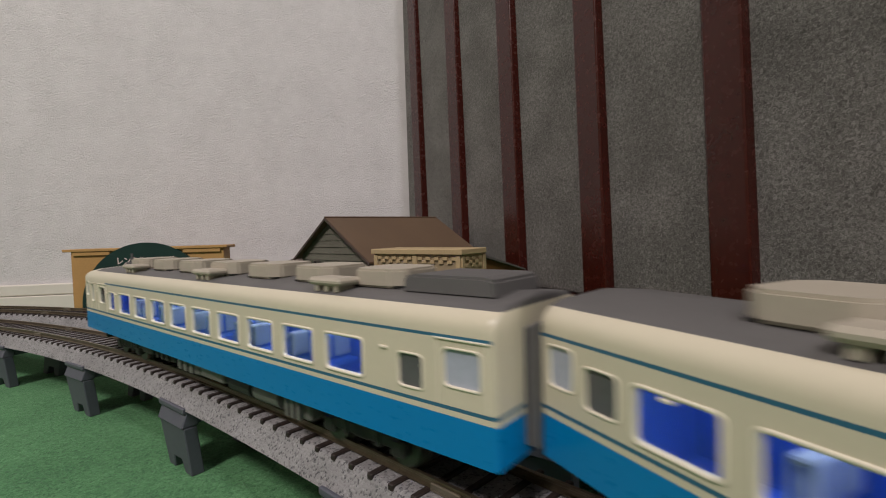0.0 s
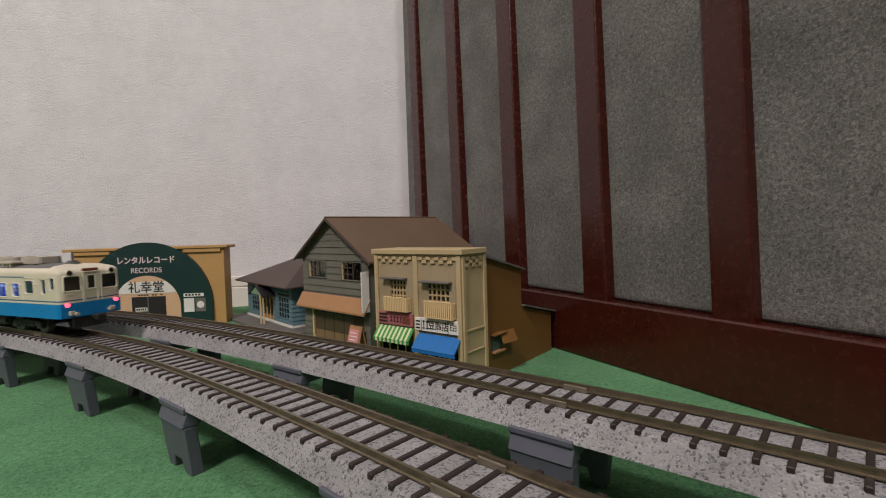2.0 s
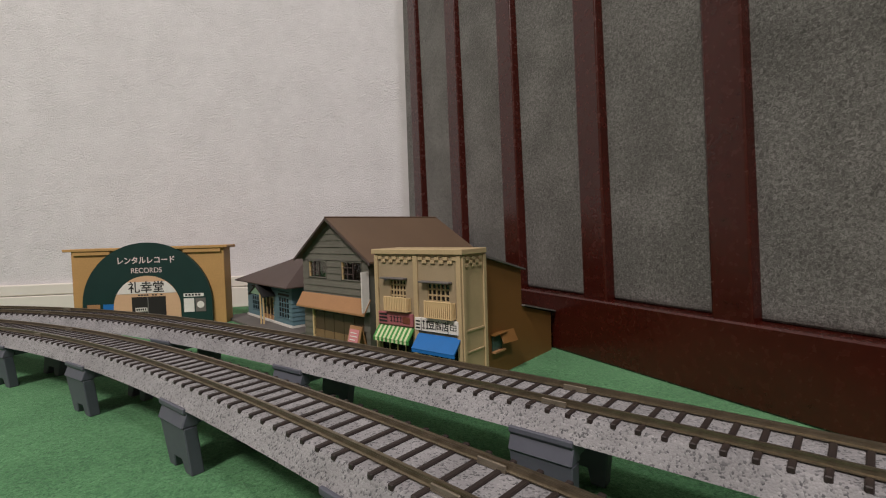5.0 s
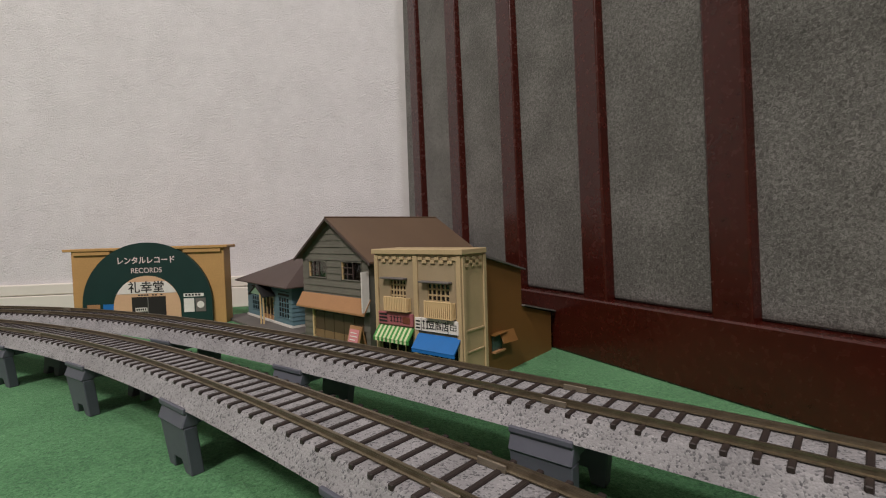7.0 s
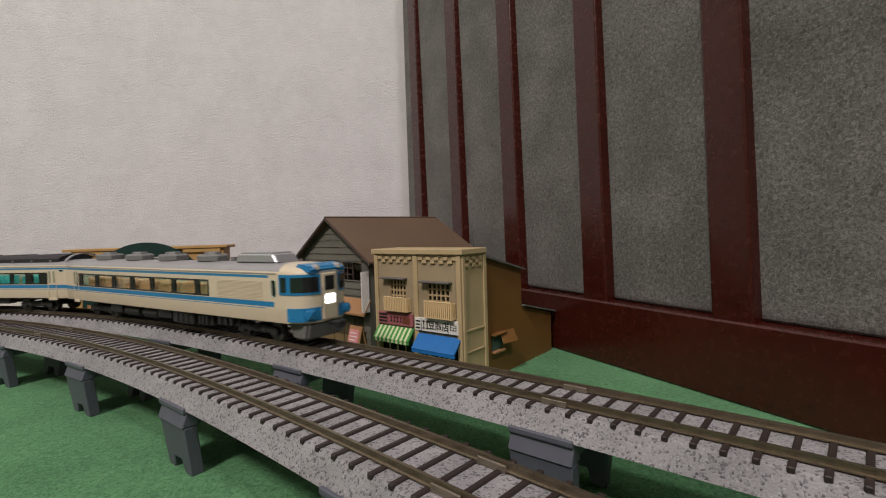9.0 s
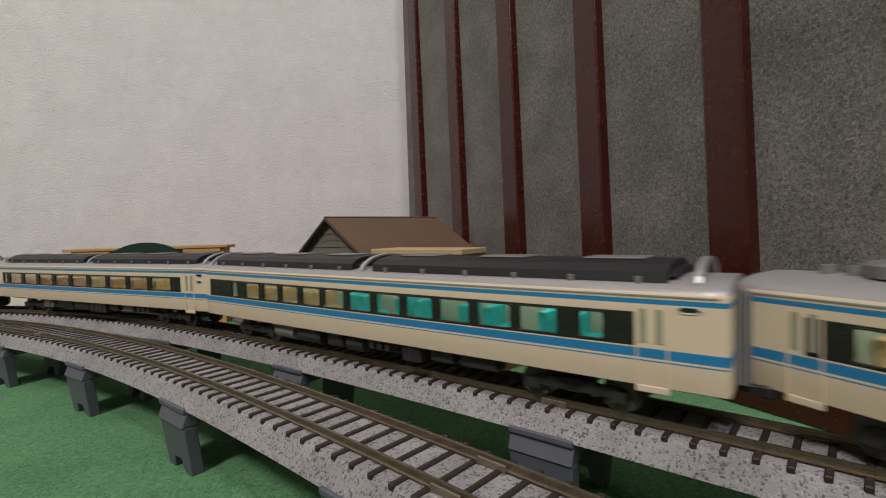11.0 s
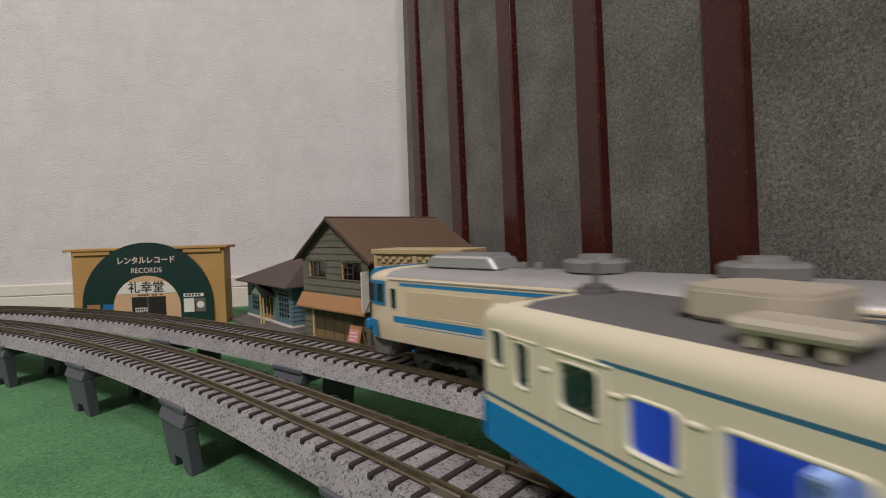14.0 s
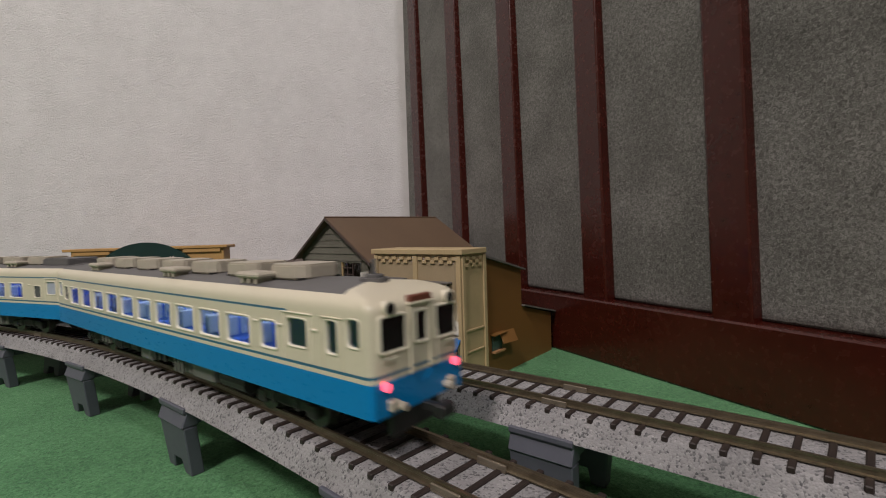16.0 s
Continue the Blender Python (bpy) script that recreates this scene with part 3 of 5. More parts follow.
        box(bm, X(32.8) + 0.0009 + 0.0032 * k, X(32.8) + 0.0014 + 0.0032 * k, -0.0023, -0.0019, 0.0388, 0.0446)
    for x in (X(34.0), X(10.6)):
        box(bm, x - 0.0002, x + 0.0002, -0.0022, -0.0019, 0.0374, 0.0460)
    for k in range(3):
        box(bm, X(39), X(35.2), -0.0022, -0.0019, 0.0386 + 0.0023 * k, 0.0396 + 0.0023 * k)
    for a, b, c, d in ((-2.6, 2.6, 1.6, 2.0), (-2.6, -2.2, -1.4, 1.6), (2.2, 2.6, -1.4, 1.6), (-0.2, 0.2, -2.0, 0.4), (-2.6, 2.6, -1.6, -1.2), (-2.4, 2.4, 0.2, 0.6)):
        box(bm, X(6.3) + a / 1000, X(6.3) + b / 1000, -0.0022, -0.0019, 0.0416 + c / 1000, 0.0416 + d / 1000)
    part("print_bars", bm, INK, sw)
    # awnings
    def awning(a, b, ztop, zbot, out, mats, stripes, label):
        ln = math.hypot(out, ztop - zbot)
        ang = math.degrees(math.atan2(ztop - zbot, out))
        root = new("awning")
        root.parent = th
        root["label"] = label
        n = stripes
        for i in range(n):
            p, q = a + (b - a) * i / n, a + (b - a) * (i + 1) / n
            ob = part("awning_strip" if n > 1 else "awning_cloth", boxed(p, q, -ln, 0, -0.0005, 0.0005), mats[i % len(mats)], root)
            ob.matrix_basis = pose(0, -0.0004, ztop, ang, 0, 0)
            ob = part("valance", boxed(p, q, -out - 0.0005, -out + 0.0003, zbot - 0.0022, zbot), mats[i % len(mats)], root)
    awning(X(77.0), X(42.0), 0.0372, 0.0290, 0.0068, [AWNING_GREEN, AWNING_PALE], 17, "green and pale striped awning")
    awning(X(37.8), X(1.2), 0.0350, 0.0258, 0.0080, [AWNING_BLUE], 1, "bright blue awning")
    # shop fronts
    for a, b in ((X(76), X(44)), (X(38), X(4))):
        sf = part("shop_front", boxed(a, b, 0.0018, 0.0022, 0.002, 0.034), DARK_GLASS, th)
        lattice(sf, CREAM_RAIL, a, b, 0.002, 0.034, 0.001, 4, 2, 0.0012)
    # the brown flank, the rear house and the lean-to
    bm = bmesh.new()
    prism(bm, [(0.0282, 0), (0.079, 0), (0.079, 0.0748), (0.0282, 0.0855)], 0.001, L - 0.0015)
    me = mesh_of(bm, BROWN_WALL)
    me.transform(Matrix(((0, 1, 0, 0), (1, 0, 0, 0), (0, 0, 1, 0), (0, 0, 0, 1))))
    me.flip_normals()
    new("rear_house", me).parent = th
    bm = bmesh.new()
    prism(bm, [(0.079, 0), (0.1290, 0), (0.1290, 0.0325), (0.079, 0.0450)], 0.001, L - 0.0015)
    me = mesh_of(bm, BROWN_WALL)
    me.transform(Matrix(((0, 1, 0, 0), (1, 0, 0, 0), (0, 0, 1, 0), (0, 0, 0, 1))))
    me.flip_normals()
    new("lean_to", me).parent = th
    for pts in ([(0.0285, 0.0858), (0.0815, 0.0732), (0.0815, 0.0744), (0.0285, 0.0872)], [(0.0793, 0.0453), (0.1385, 0.0315), (0.1385, 0.0326), (0.0793, 0.0466)]):
        bm = bmesh.new()
        prism(bm, pts, -0.001, L + 0.0015)
        me = mesh_of(bm, CONCRETE)
        me.transform(Matrix(((0, 1, 0, 0), (1, 0, 0, 0), (0, 0, 1, 0), (0, 0, 0, 1))))
        me.flip_normals()
        ob = new("roof", me)
        ob.parent = th
        ob["label"] = "grey sheet lean-to roof"
    wf = part("side_window", boxed(L - 0.0013, L - 0.0006, 0.0355, 0.0480, 0.0190, 0.0300), GREEN_PANE, th, "small side window with a propped shutter")
    part("window_sill", boxed(L - 0.0015, L + 0.0022, 0.0345, 0.0490, 0.0178, 0.0190), TAN, wf)
    sh = part("shutter", boxed(0, 0.0010, 0.0, 0.0150, -0.0095, 0.0, 0.0002), BROWN_WALL, wf)
    sh.matrix_basis = pose(L - 0.0008, 0.0440, 0.0315, 0, -28, -12)
    part("window_head", boxed(L - 0.0015, L + 0.0030, 0.0335, 0.0500, 0.0305, 0.0313), BROWN_WALL, wf)


GREEN_PANE = material("greenish_pane", (0.05, 0.09, 0.075), 0.2, var=0.2)


def timber_house():
    """The two-storey house with the gable towards the track."""
    th = thing("timber_house", SET @ pose(-0.1411, 0.4793, 0, 0, 0, -43.2) @ pose(-0.003, 0, 0), "grey clapboard model house with brown gabled roof and canopy", "house")
    W, D, eave, ridge = 0.1071, 0.1371, 0.0840, 0.1184
    cx = 0.0523
    w1, w2 = (0.0105, 0.0425, 0.0632, 0.0800), (0.0660, 0.0980, 0.0625, 0.0800)
    door = (0.0180, 0.0985, 0.001, 0.0310)

    def gable(z):
        if z < eave:
            return 0, W
        f = (ridge - z) / (ridge - eave)
        return cx - cx * f, cx + (W - cx) * f

    part("front_wall", holed_wall(0, W, 0, eave + 0.0012, 0.0012, 0.003, [w1, w2, door]), SIDING, th)
    bm = bmesh.new()
    prism(bm, [(0, eave + 0.0012), (W, eave + 0.0012), (cx, ridge)], 0.0012, 0.003)
    part("gable_wall", bm, SIDING, th)
    planks(th, "siding_board", SIDING, 0, W, 0.0, ridge - 0.001, 0.0062, 0.0012, [w1, w2, door], gable)
    for x in (0.0, W - 0.002):
        part("side_wall", boxed(x, x + 0.002, 0.003, D, 0, eave), SIDING, th)
    part("back_wall", boxed(0, W, D - 0.002, D, 0, eave), SIDING, th)
    bm = bmesh.new()
    prism(bm, [(0, eave), (W, eave), (cx, ridge)], D - 0.002, D)
    part("back_gable", bm, SIDING, th)
    part("upper_floor", boxed(0.002, W - 0.002, 0.003, D - 0.002, 0.0480, 0.0495), SHADOW_ROOM, th)
    part("room_wall", boxed(0.002, W - 0.002, 0.060, 0.0615, 0.0, eave), TAN, th)
    for z0, h in ((0, 0.048),):
        part("lower_room_wall", boxed(0.002, W - 0.002, 0.012, 0.013, 0.0, 0.047), SHADOW_ROOM, th)
    for sgn in (-1, 1):
        x_e = -0.0065 if sgn < 0 else W + 0.0096
        dz = (ridge - eave) / cx * 0.0065 if sgn < 0 else (ridge - eave) / (W - cx) * 0.0096
        z_e = eave - dz
        bm = bmesh.new()
        t = 0.0016
        prism(bm, [(x_e, z_e + 0.0012), (cx, ridge + 0.0012), (cx, ridge + 0.0012 + t), (x_e, z_e + 0.0012 + t)], -0.0054, D + 0.006)
        part("roof_slope", bm, ROOF_BROWN, th, "plain brown roof slope")
        bm = bmesh.new()
        prism(bm, [(x_e, z_e - 0.0004), (cx, ridge - 0.0002), (cx, ridge + 0.0020), (x_e, z_e + 0.0020)], -0.0062, -0.0050)
        part("barge_board", bm, ROOF_DARK, th)
    part("ridge_cap", boxed(cx - 0.0012, cx + 0.0012, -0.0062, D + 0.006, ridge + 0.002, ridge + 0.0034, 0.0004), ROOF_BROWN, th)
    for (a, b, c, d) in (w1, w2):
        bm = bmesh.new()
        for x0, x1, z0, z1 in ((a, a + 0.0016, c, d), (b - 0.0007, b, c, d), (a, b, c, c + 0.0007), (a, b, d - 0.0007, d)):
            box(bm, x0, x1, -0.0002, 0.0022, z0, z1)
        wd = part("window", bm, SIDING, th)
        part("pale_jamb", boxed(a + 0.0002, a + 0.0020, 0.0004, 0.0026, c, d), CREAM_RAIL, wd)
        lattice(wd, ROOF_DARK, a + 0.001, a + (b - a) * 0.55, c, d, 0.0014, 2, 3, 0.0007)
        part("pane", boxed(a, b, 0.0018, 0.0021, c, d), HOUSE_GLASS, wd)
        part("curtain", boxed(a + (b - a) * 0.62, a + (b - a) * 0.78, 0.0040, 0.0046, c, d), WOOD_DARK, wd)
    bm = bmesh.new()
    prism(bm, [(0, 0.0478), (0, 0.0463), (-0.0075, 0.0340), (-0.0075, 0.0355)], -0.002, W + 0.002)
    me = mesh_of(bm, TAN)
    me.transform(Matrix(((0, 1, 0, 0), (1, 0, 0, 0), (0, 0, 1, 0), (0, 0, 0, 1))))
    me.flip_normals()
    ob = new("canopy", me)
    ob.parent = th
    ob["label"] = "tan sheet canopy over the shop front"
    for i in range(5):
        a = door[0] + (door[1] - door[0]) * i / 5
        b = door[0] + (door[1] - door[0]) * (i + 1) / 5
        d = part("sliding_door", boxed(a + 0.0004, b - 0.0004, 0.0016, 0.0026, 0.001, 0.0300), WOOD_DARK, th, "dark wooden sliding door with a brown lower panel")
        part("lower_panel", boxed(a + 0.0006, b - 0.0006, 0.0012, 0.0018, 0.002, 0.0120), TAN_PANEL, d)
    part("door_jamb", boxed(door[0] - 0.0018, door[0], -0.0006, 0.002, 0, 0.0310), CREAM_RAIL, th)
    sg = part("upright_sign", boxed(W + 0.0002, W + 0.0015, -0.0085, -0.0005, 0.0370, 0.0720, 0.0002), OFFWHITE, th, "narrow white upright sign")
    nb = thing("notice_stand", SET @ pose(-0.1411, 0.4793, 0, 0, 0, -43.2) @ pose(0.0905, -0.0105, 0), "pink notice on a brown folding stand beside the house", "notice stand")
    bd = part("board", boxed(-0.0085, 0.0085, -0.0007, 0.0007, 0.0, 0.0245, 0.0003), TAN, nb)
    bd.matrix_basis = pose(0, 0, 0, -14, 0, 0)
    pg = part("paper", boxed(-0.0068, 0.0068, -0.0012, -0.0008, 0.003, 0.0215), PINK_BOARD, bd)
    bm = bmesh.new()
    for i in range(5):
        box(bm, -0.005, 0.005 - 0.0012 * (i % 3), -0.0014, -0.0011, 0.006 + 0.003 * i, 0.0068 + 0.003 * i)
    part("print_bars", bm, OFFWHITE, pg)
    bk = part("back_leg", boxed(-0.0085, 0.0085, -0.0005, 0.0005, 0.0, 0.0245), TAN, nb)
    bk.matrix_basis = pose(0, 0.0118, 0, 14, 0, 0)


def station_house():
    """The small blue-grey house with a hipped roof, on its grey platform."""
    base = SET @ pose(-0.1676, 0.5171, 0, 0, 0, -48.6)
    pf = thing("platform", base, "low grey platform under the blue-grey house", "platform")
    part("slab", boxed(-0.153, 0.030, -0.026, 0.075, 0.0, 0.0030, 0.0004), CONCRETE, pf)
    th = thing("station_house", base @ pose(0, 0, 0.003), "small blue-grey clapboard model house with hipped brown roof", "house")
    W, D, H = 0.1363, 0.060, 0.0462
    wins = [(-W + 0.016, -W + 0.046, 0.0100, 0.0330), (-0.036, -0.008, 0.0090, 0.0320)]
    door = (-0.084, -0.052, 0.0, 0.0300)
    part("front_wall", holed_wall(-W, 0, 0, H, 0.0010, 0.003, wins + [door]), BLUE_WALL, th)
    planks(th, "siding_board", BLUE_WALL, -W, 0, 0.003, H, 0.0048, 0.0010, wins + [door])
    part("end_wall", boxed(-0.002, 0, 0.003, D, 0, H), BLUE_WALL, th)
    planks(th, "siding_board", BLUE_WALL, 0.0, D, 0.003, H, 0.0048, 0.0, (), None, pose(0, 0, 0, 0, 0, 90))
    part("end_wall", boxed(-W, -W + 0.002, 0.003, D, 0, H), BLUE_WALL, th)
    part("back_wall", boxed(-W, 0, D - 0.002, D, 0, H), BLUE_WALL, th)
    part("footing", boxed(-W - 0.001, 0.001, -0.0012, D, 0.0, 0.0026, 0.0002), OFFWHITE, th, "pale footing strip")
    part("room_wall", boxed(-W + 0.002, -0.002, 0.018, 0.019, 0, H), SHADOW_ROOM, th)
    bm = bmesh.new()
    o = 0.0125
    z0, z1 = H - 0.001, H + 0.0285
    low = [bm.verts.new(p) for p in ((-W - o, -o + 0.001, z0), (o, -o + 0.001, z0), (o, D + o, z0), (-W - o, D + o, z0))]
    low2 = [bm.verts.new((v.co.x, v.co.y, z0 + 0.0012)) for v in low]
    top = [bm.verts.new(p) for p in ((-0.052, D / 2, z1), (-0.022, D / 2, z1))]
    bm.faces.new(low[::-1])
    for i in range(4):
        bm.faces.new((low[i], low[(i + 1) % 4], low2[(i + 1) % 4], low2[i]))
    bm.faces.new((low2[0], low2[1], top[1], top[0]))
    bm.faces.new((low2[1], low2[2], top[1]))
    bm.faces.new((low2[2], low2[3], top[0], top[1]))
    bm.faces.new((low2[3], low2[0], top[0]))
    part("roof", bm, ROOF_DARK, th)
    for a, b, c, d in wins:
        wd = part("window", boxed(a, b, 0.0012, 0.0016, c, d), DARK_GLASS, th)
        lattice(wd, BLUE_WALL, a, b, c, d, 0.0006, 4, 4, 0.0010)
        part("upper_light", boxed(a - 0.001, b + 0.001, 0.0002, 0.0012, d + 0.002, d + 0.0072), SHADOW_ROOM, wd)
    dr = part("door", boxed(door[0], door[1], 0.0012, 0.0016, 0.008, 0.030), DARK_GLASS, th, "cream framed glass door")
    lattice(dr, CREAM_RAIL, door[0], door[1], 0.0, 0.030, 0.0006, 3, 1, 0.0012)
    part("kick_board", boxed(door[0], door[1], 0.0008, 0.0016, 0.0, 0.008), TAN, dr)
    # porch
    cx = (door[0] + door[1]) / 2
    pc = new("porch")
    pc.parent = th
    for sg in (-1, 1):
        bm = bmesh.new()
        prism(bm, [(cx, 0.0435), (cx + sg * 0.024, 0.0315), (cx + sg * 0.024, 0.0327), (cx, 0.0449)], -0.015, 0.001)
        part("porch_roof", bm, INK, pc)
        for k in (0, 1):
            part("post", boxed(cx + 0.013 - 0.0005 + 0.0035 * k, cx + 0.013 + 0.0005 + 0.0035 * k, -0.0145 + 0.002 * k, -0.0130 + 0.002 * k, 0, 0.036), CREAM_RAIL, pc) if sg > 0 else None
    bm = bmesh.new()
    prism(bm, [(cx - 0.019, 0.0338), (cx + 0.019, 0.0338), (cx, 0.0432)], -0.0138, -0.0128)
    part("porch_gable", bm, SIGN_GREEN, pc, "pale green porch gable")


SIGN_GREEN = material("pale_green_gable", (0.22, 0.34, 0.24), 0.6, var=0.1)
record_shop()
stone_shop()
timber_house()
station_house()


# ---- the trains ----
GLASS = glass("window_glass", (0.86, 0.9, 0.95), 0.2)
GLASS_GREEN = glass("green_window_glass", (0.88, 0.95, 0.92), 0.2)
SEAT_BLUE = material("blue_interior", (0.03, 0.12, 0.66), 0.6, var=0.2, scale=120)
SEAT_PALE = material("pale_seat_cover", (0.50, 0.55, 0.72), 0.7, var=0.1)
SEAT_TAN = material("tan_seat", (0.62, 0.37, 0.20), 0.6, var=0.15, scale=120)
SEAT_TEAL = material("teal_seat", (0.02, 0.48, 0.50), 0.6, var=0.15, scale=120)
INSIDE = material("pale_interior", (0.44, 0.47, 0.38), 0.7, var=0.08)
WHITE_LED = glow("interior_light", (1.0, 0.95, 0.84), 4.6)
COOL_LED = glow("cool_interior_light", (0.75, 0.85, 1.0), 5.0)
RED_LAMP = glow("red_tail_lamp", (1.0, 0.10, 0.16), 2.2)
LENS = material("pale_lens", (0.75, 0.7, 0.62), 0.1, var=0.05)
WHITE_SIGN = glow("lit_white_sign", (1.0, 1.0, 0.95), 3.5)
# opaque pale colour stands for light behind the car-end door glass
LIT_PANE = material("painted_lit_pane", (0.40, 0.43, 0.52), 0.2, var=0.1)
GREY_PANE = material("grey_pane", (0.10, 0.10, 0.105), 0.2, var=0.1)
UNDER = material("underfloor_grey", (0.024, 0.024, 0.022), 0.6, var=0.2, scale=80)
STEEL = material("wheel_steel", (0.12, 0.115, 0.105), 0.4, metal=0.7, var=0.15)
FRAME_CREAM = material("cream_frame", (0.74, 0.69, 0.56), 0.4, var=0.03)
EXP_CREAM = material("express_cream_paint", (0.64, 0.55, 0.40), 0.33, var=0.03, scale=60)
EXP_BLUE = material("express_blue_paint", (0.02, 0.19, 0.40), 0.3, var=0.04, scale=60)
EXP_ROOF = material("express_roof_silver", (0.34, 0.34, 0.345), 0.42, metal=0.25, var=0.08, scale=50)
EXP_UNIT = material("express_unit_grey", (0.17, 0.17, 0.165), 0.5, var=0.08)
SILVER = material("silver_paint", (0.52, 0.52, 0.54), 0.34, metal=0.65, var=0.02, scale=20)
BAND = material("black_window_band", (0.014, 0.013, 0.012), 0.25, var=0.1)
ROOF_BLACK = material("black_roof_panel", (0.014, 0.014, 0.017), 0.55, var=0.2, scale=60)


def car_shell(half, front, rear, walls, roof, mats, holes, paint, roof_paint, tuck=0.0):
    """A car body: a closed plan outline carried up through the wall levels and in over the roof.
    front, rear: the rounding of each end, as (distance from the end, half width). holes: (x0, x1, z0, z1) on both sides."""
    xs = {-half, half}
    for x0, x1, _, _ in holes:
        xs |= {x0, x1}
    lo, hi = -half + rear[0][0], half - front[0][0]
    xs = sorted(x for x in xs if lo + 1e-5 < x < hi - 1e-5)
    side = [(-half + d, w) for d, w in rear[::-1]] + [(x, front[0][1]) for x in xs] + [(half - d, w) for d, w in front]
    plan = side + [(x, -w) for x, w in side[::-1] if w > 1e-6]
    plan = [p for i, p in enumerate(plan) if p != plan[i - 1]]
    full = front[0][1]
    zs = sorted(set([z for z in walls] + [z for h in holes for z in h[2:]]))
    rings = [[(x, y * (1 - tuck * (max(0.0, walls[-1] * 0.52 - z) / 0.008) ** 1.5), z) for x, y in plan] for z in zs]
    for f, z, inf, inr in roof:
        ring = []
        for x, y in plan:
            e = inf if x > hi - 1e-6 else (inr if x < lo + 1e-6 else 0)
            nx = x - inf * max(0, (x - hi + inf) / (half - hi + inf)) if x > hi - inf else (x + inr * max(0, (lo + inr - x) / (half + lo + inr)) if x < lo + inr else x)
            ring.append((nx, y * f, z))
        rings.append(ring)
    bm = bmesh.new()
    vs = [[bm.verts.new(p) for p in r] for r in rings]
    n = len(plan)
    for i in range(len(rings) - 1):
        for j in range(n):
            k = (j + 1) % n
            xm, zm = (plan[j][0] + plan[k][0]) / 2, (rings[i][0][2] + rings[i + 1][0][2]) / 2
            on_side = abs(abs(plan[j][1]) - full) < 1e-6 and abs(abs(plan[k][1]) - full) < 1e-6 and plan[j][1] * plan[k][1] > 0
            if i < len(zs) - 1 and on_side and any(a < xm < b and c < zm < d for a, b, c, d in holes):
                continue
            f = bm.faces.new((vs[i][j], vs[i][k], vs[i + 1][k], vs[i + 1][j]))
            f.material_index = paint(xm, (plan[j][1] + plan[k][1]) / 2, zm) if i < len(zs) - 1 else roof_paint(xm, i - len(zs) + 1)
            f.smooth = i >= len(zs) - 2 or not on_side or (tuck > 0 and zm < walls[-1] * 0.52)
    for x0, x1, z0, z1 in holes:
        for sg in (-1, 1):
            y0, y1 = sg * full, sg * (full - 0.0009)
            c = [(x0, z0), (x1, z0), (x1, z1), (x0, z1)]
            for a in range(4):
                p, q = c[a], c[(a + 1) % 4]
                bm.faces.new([bm.verts.new(v) for v in ((p[0], y0, p[1]), (q[0], y0, q[1]), (q[0], y1, q[1]), (p[0], y1, p[1]))]).material_index = paint((x0 + x1) / 2, y0, (z0 + z1) / 2)
    bmesh.ops.remove_doubles(bm, verts=bm.verts[:], dist=1e-5)
    bmesh.ops.recalc_face_normals(bm, faces=bm.faces[:])
    return bm


def round_rect(w, h, r, n=3):
    pts = []
    for cx, cz, a0 in ((w / 2 - r, h / 2 - r, 0), (-w / 2 + r, h / 2 - r, 90), (-w / 2 + r, -h / 2 + r, 180), (w / 2 - r, -h / 2 + r, 270)):
        for i in range(n + 1):
            a = radians(a0 + 90 * i / n)
            pts.append((cx + r * math.cos(a), cz + r * math.sin(a)))
    return pts


def ring_bm(w, h, r, edge, depth):
    """A rounded frame about the origin in x and z, standing out to +y by depth."""
    bm = bmesh.new()
    o, i = round_rect(w, h, r), round_rect(w - 2 * edge, h - 2 * edge, max(r - edge, 0.0002))
    n = len(o)
    rows = [[bm.verts.new((x, y, z)) for x, z in loop] for loop, y in ((o, -0.0006), (o, depth * 0.6), ([(a * 0.5 + c * 0.5, b * 0.5 + d * 0.5) for (a, b), (c, d) in zip(o, i)], depth), (i, depth * 0.6), (i, -0.0009))]
    for a, b in zip(rows, rows[1:]):
        for j in range(n):
            bm.faces.new((a[j], a[(j + 1) % n], b[(j + 1) % n], b[j]))
    bmesh.ops.recalc_face_normals(bm, faces=bm.faces[:])
    return bm


def pane_bm(w, h):
    bm = bmesh.new()
    box(bm, -w / 2, w / 2, -0.0002, 0.0002, -h / 2, h / 2)
    return bm


def windows(car, holes, y, frame_mat, pane_mat, edge=0.0008, sides=(1, -1), depth=0.00035):
    """Frames and panes in all the openings of a car."""
    kept = {}
    for x0, x1, z0, z1 in holes:
        w, h = x1 - x0, z1 - z0
        key = (round(w, 5), round(h, 5))
        if key not in kept:
            kept[key] = (mesh_of(ring_bm(w + 0.0008, h + 0.0008, 0.0015, edge, depth), frame_mat, True), mesh_of(pane_bm(w, h), pane_mat))
        for sg in sides:
            fr = new("window_frame", kept[key][0])
            fr.parent = car
            fr.matrix_basis = pose((x0 + x1) / 2, sg * y, (z0 + z1) / 2, 0, 0, 0 if sg > 0 else 180)
            pn = new("pane", kept[key][1])
            pn.parent = fr
            pn.matrix_basis = pose(0, -0.0006, 0)


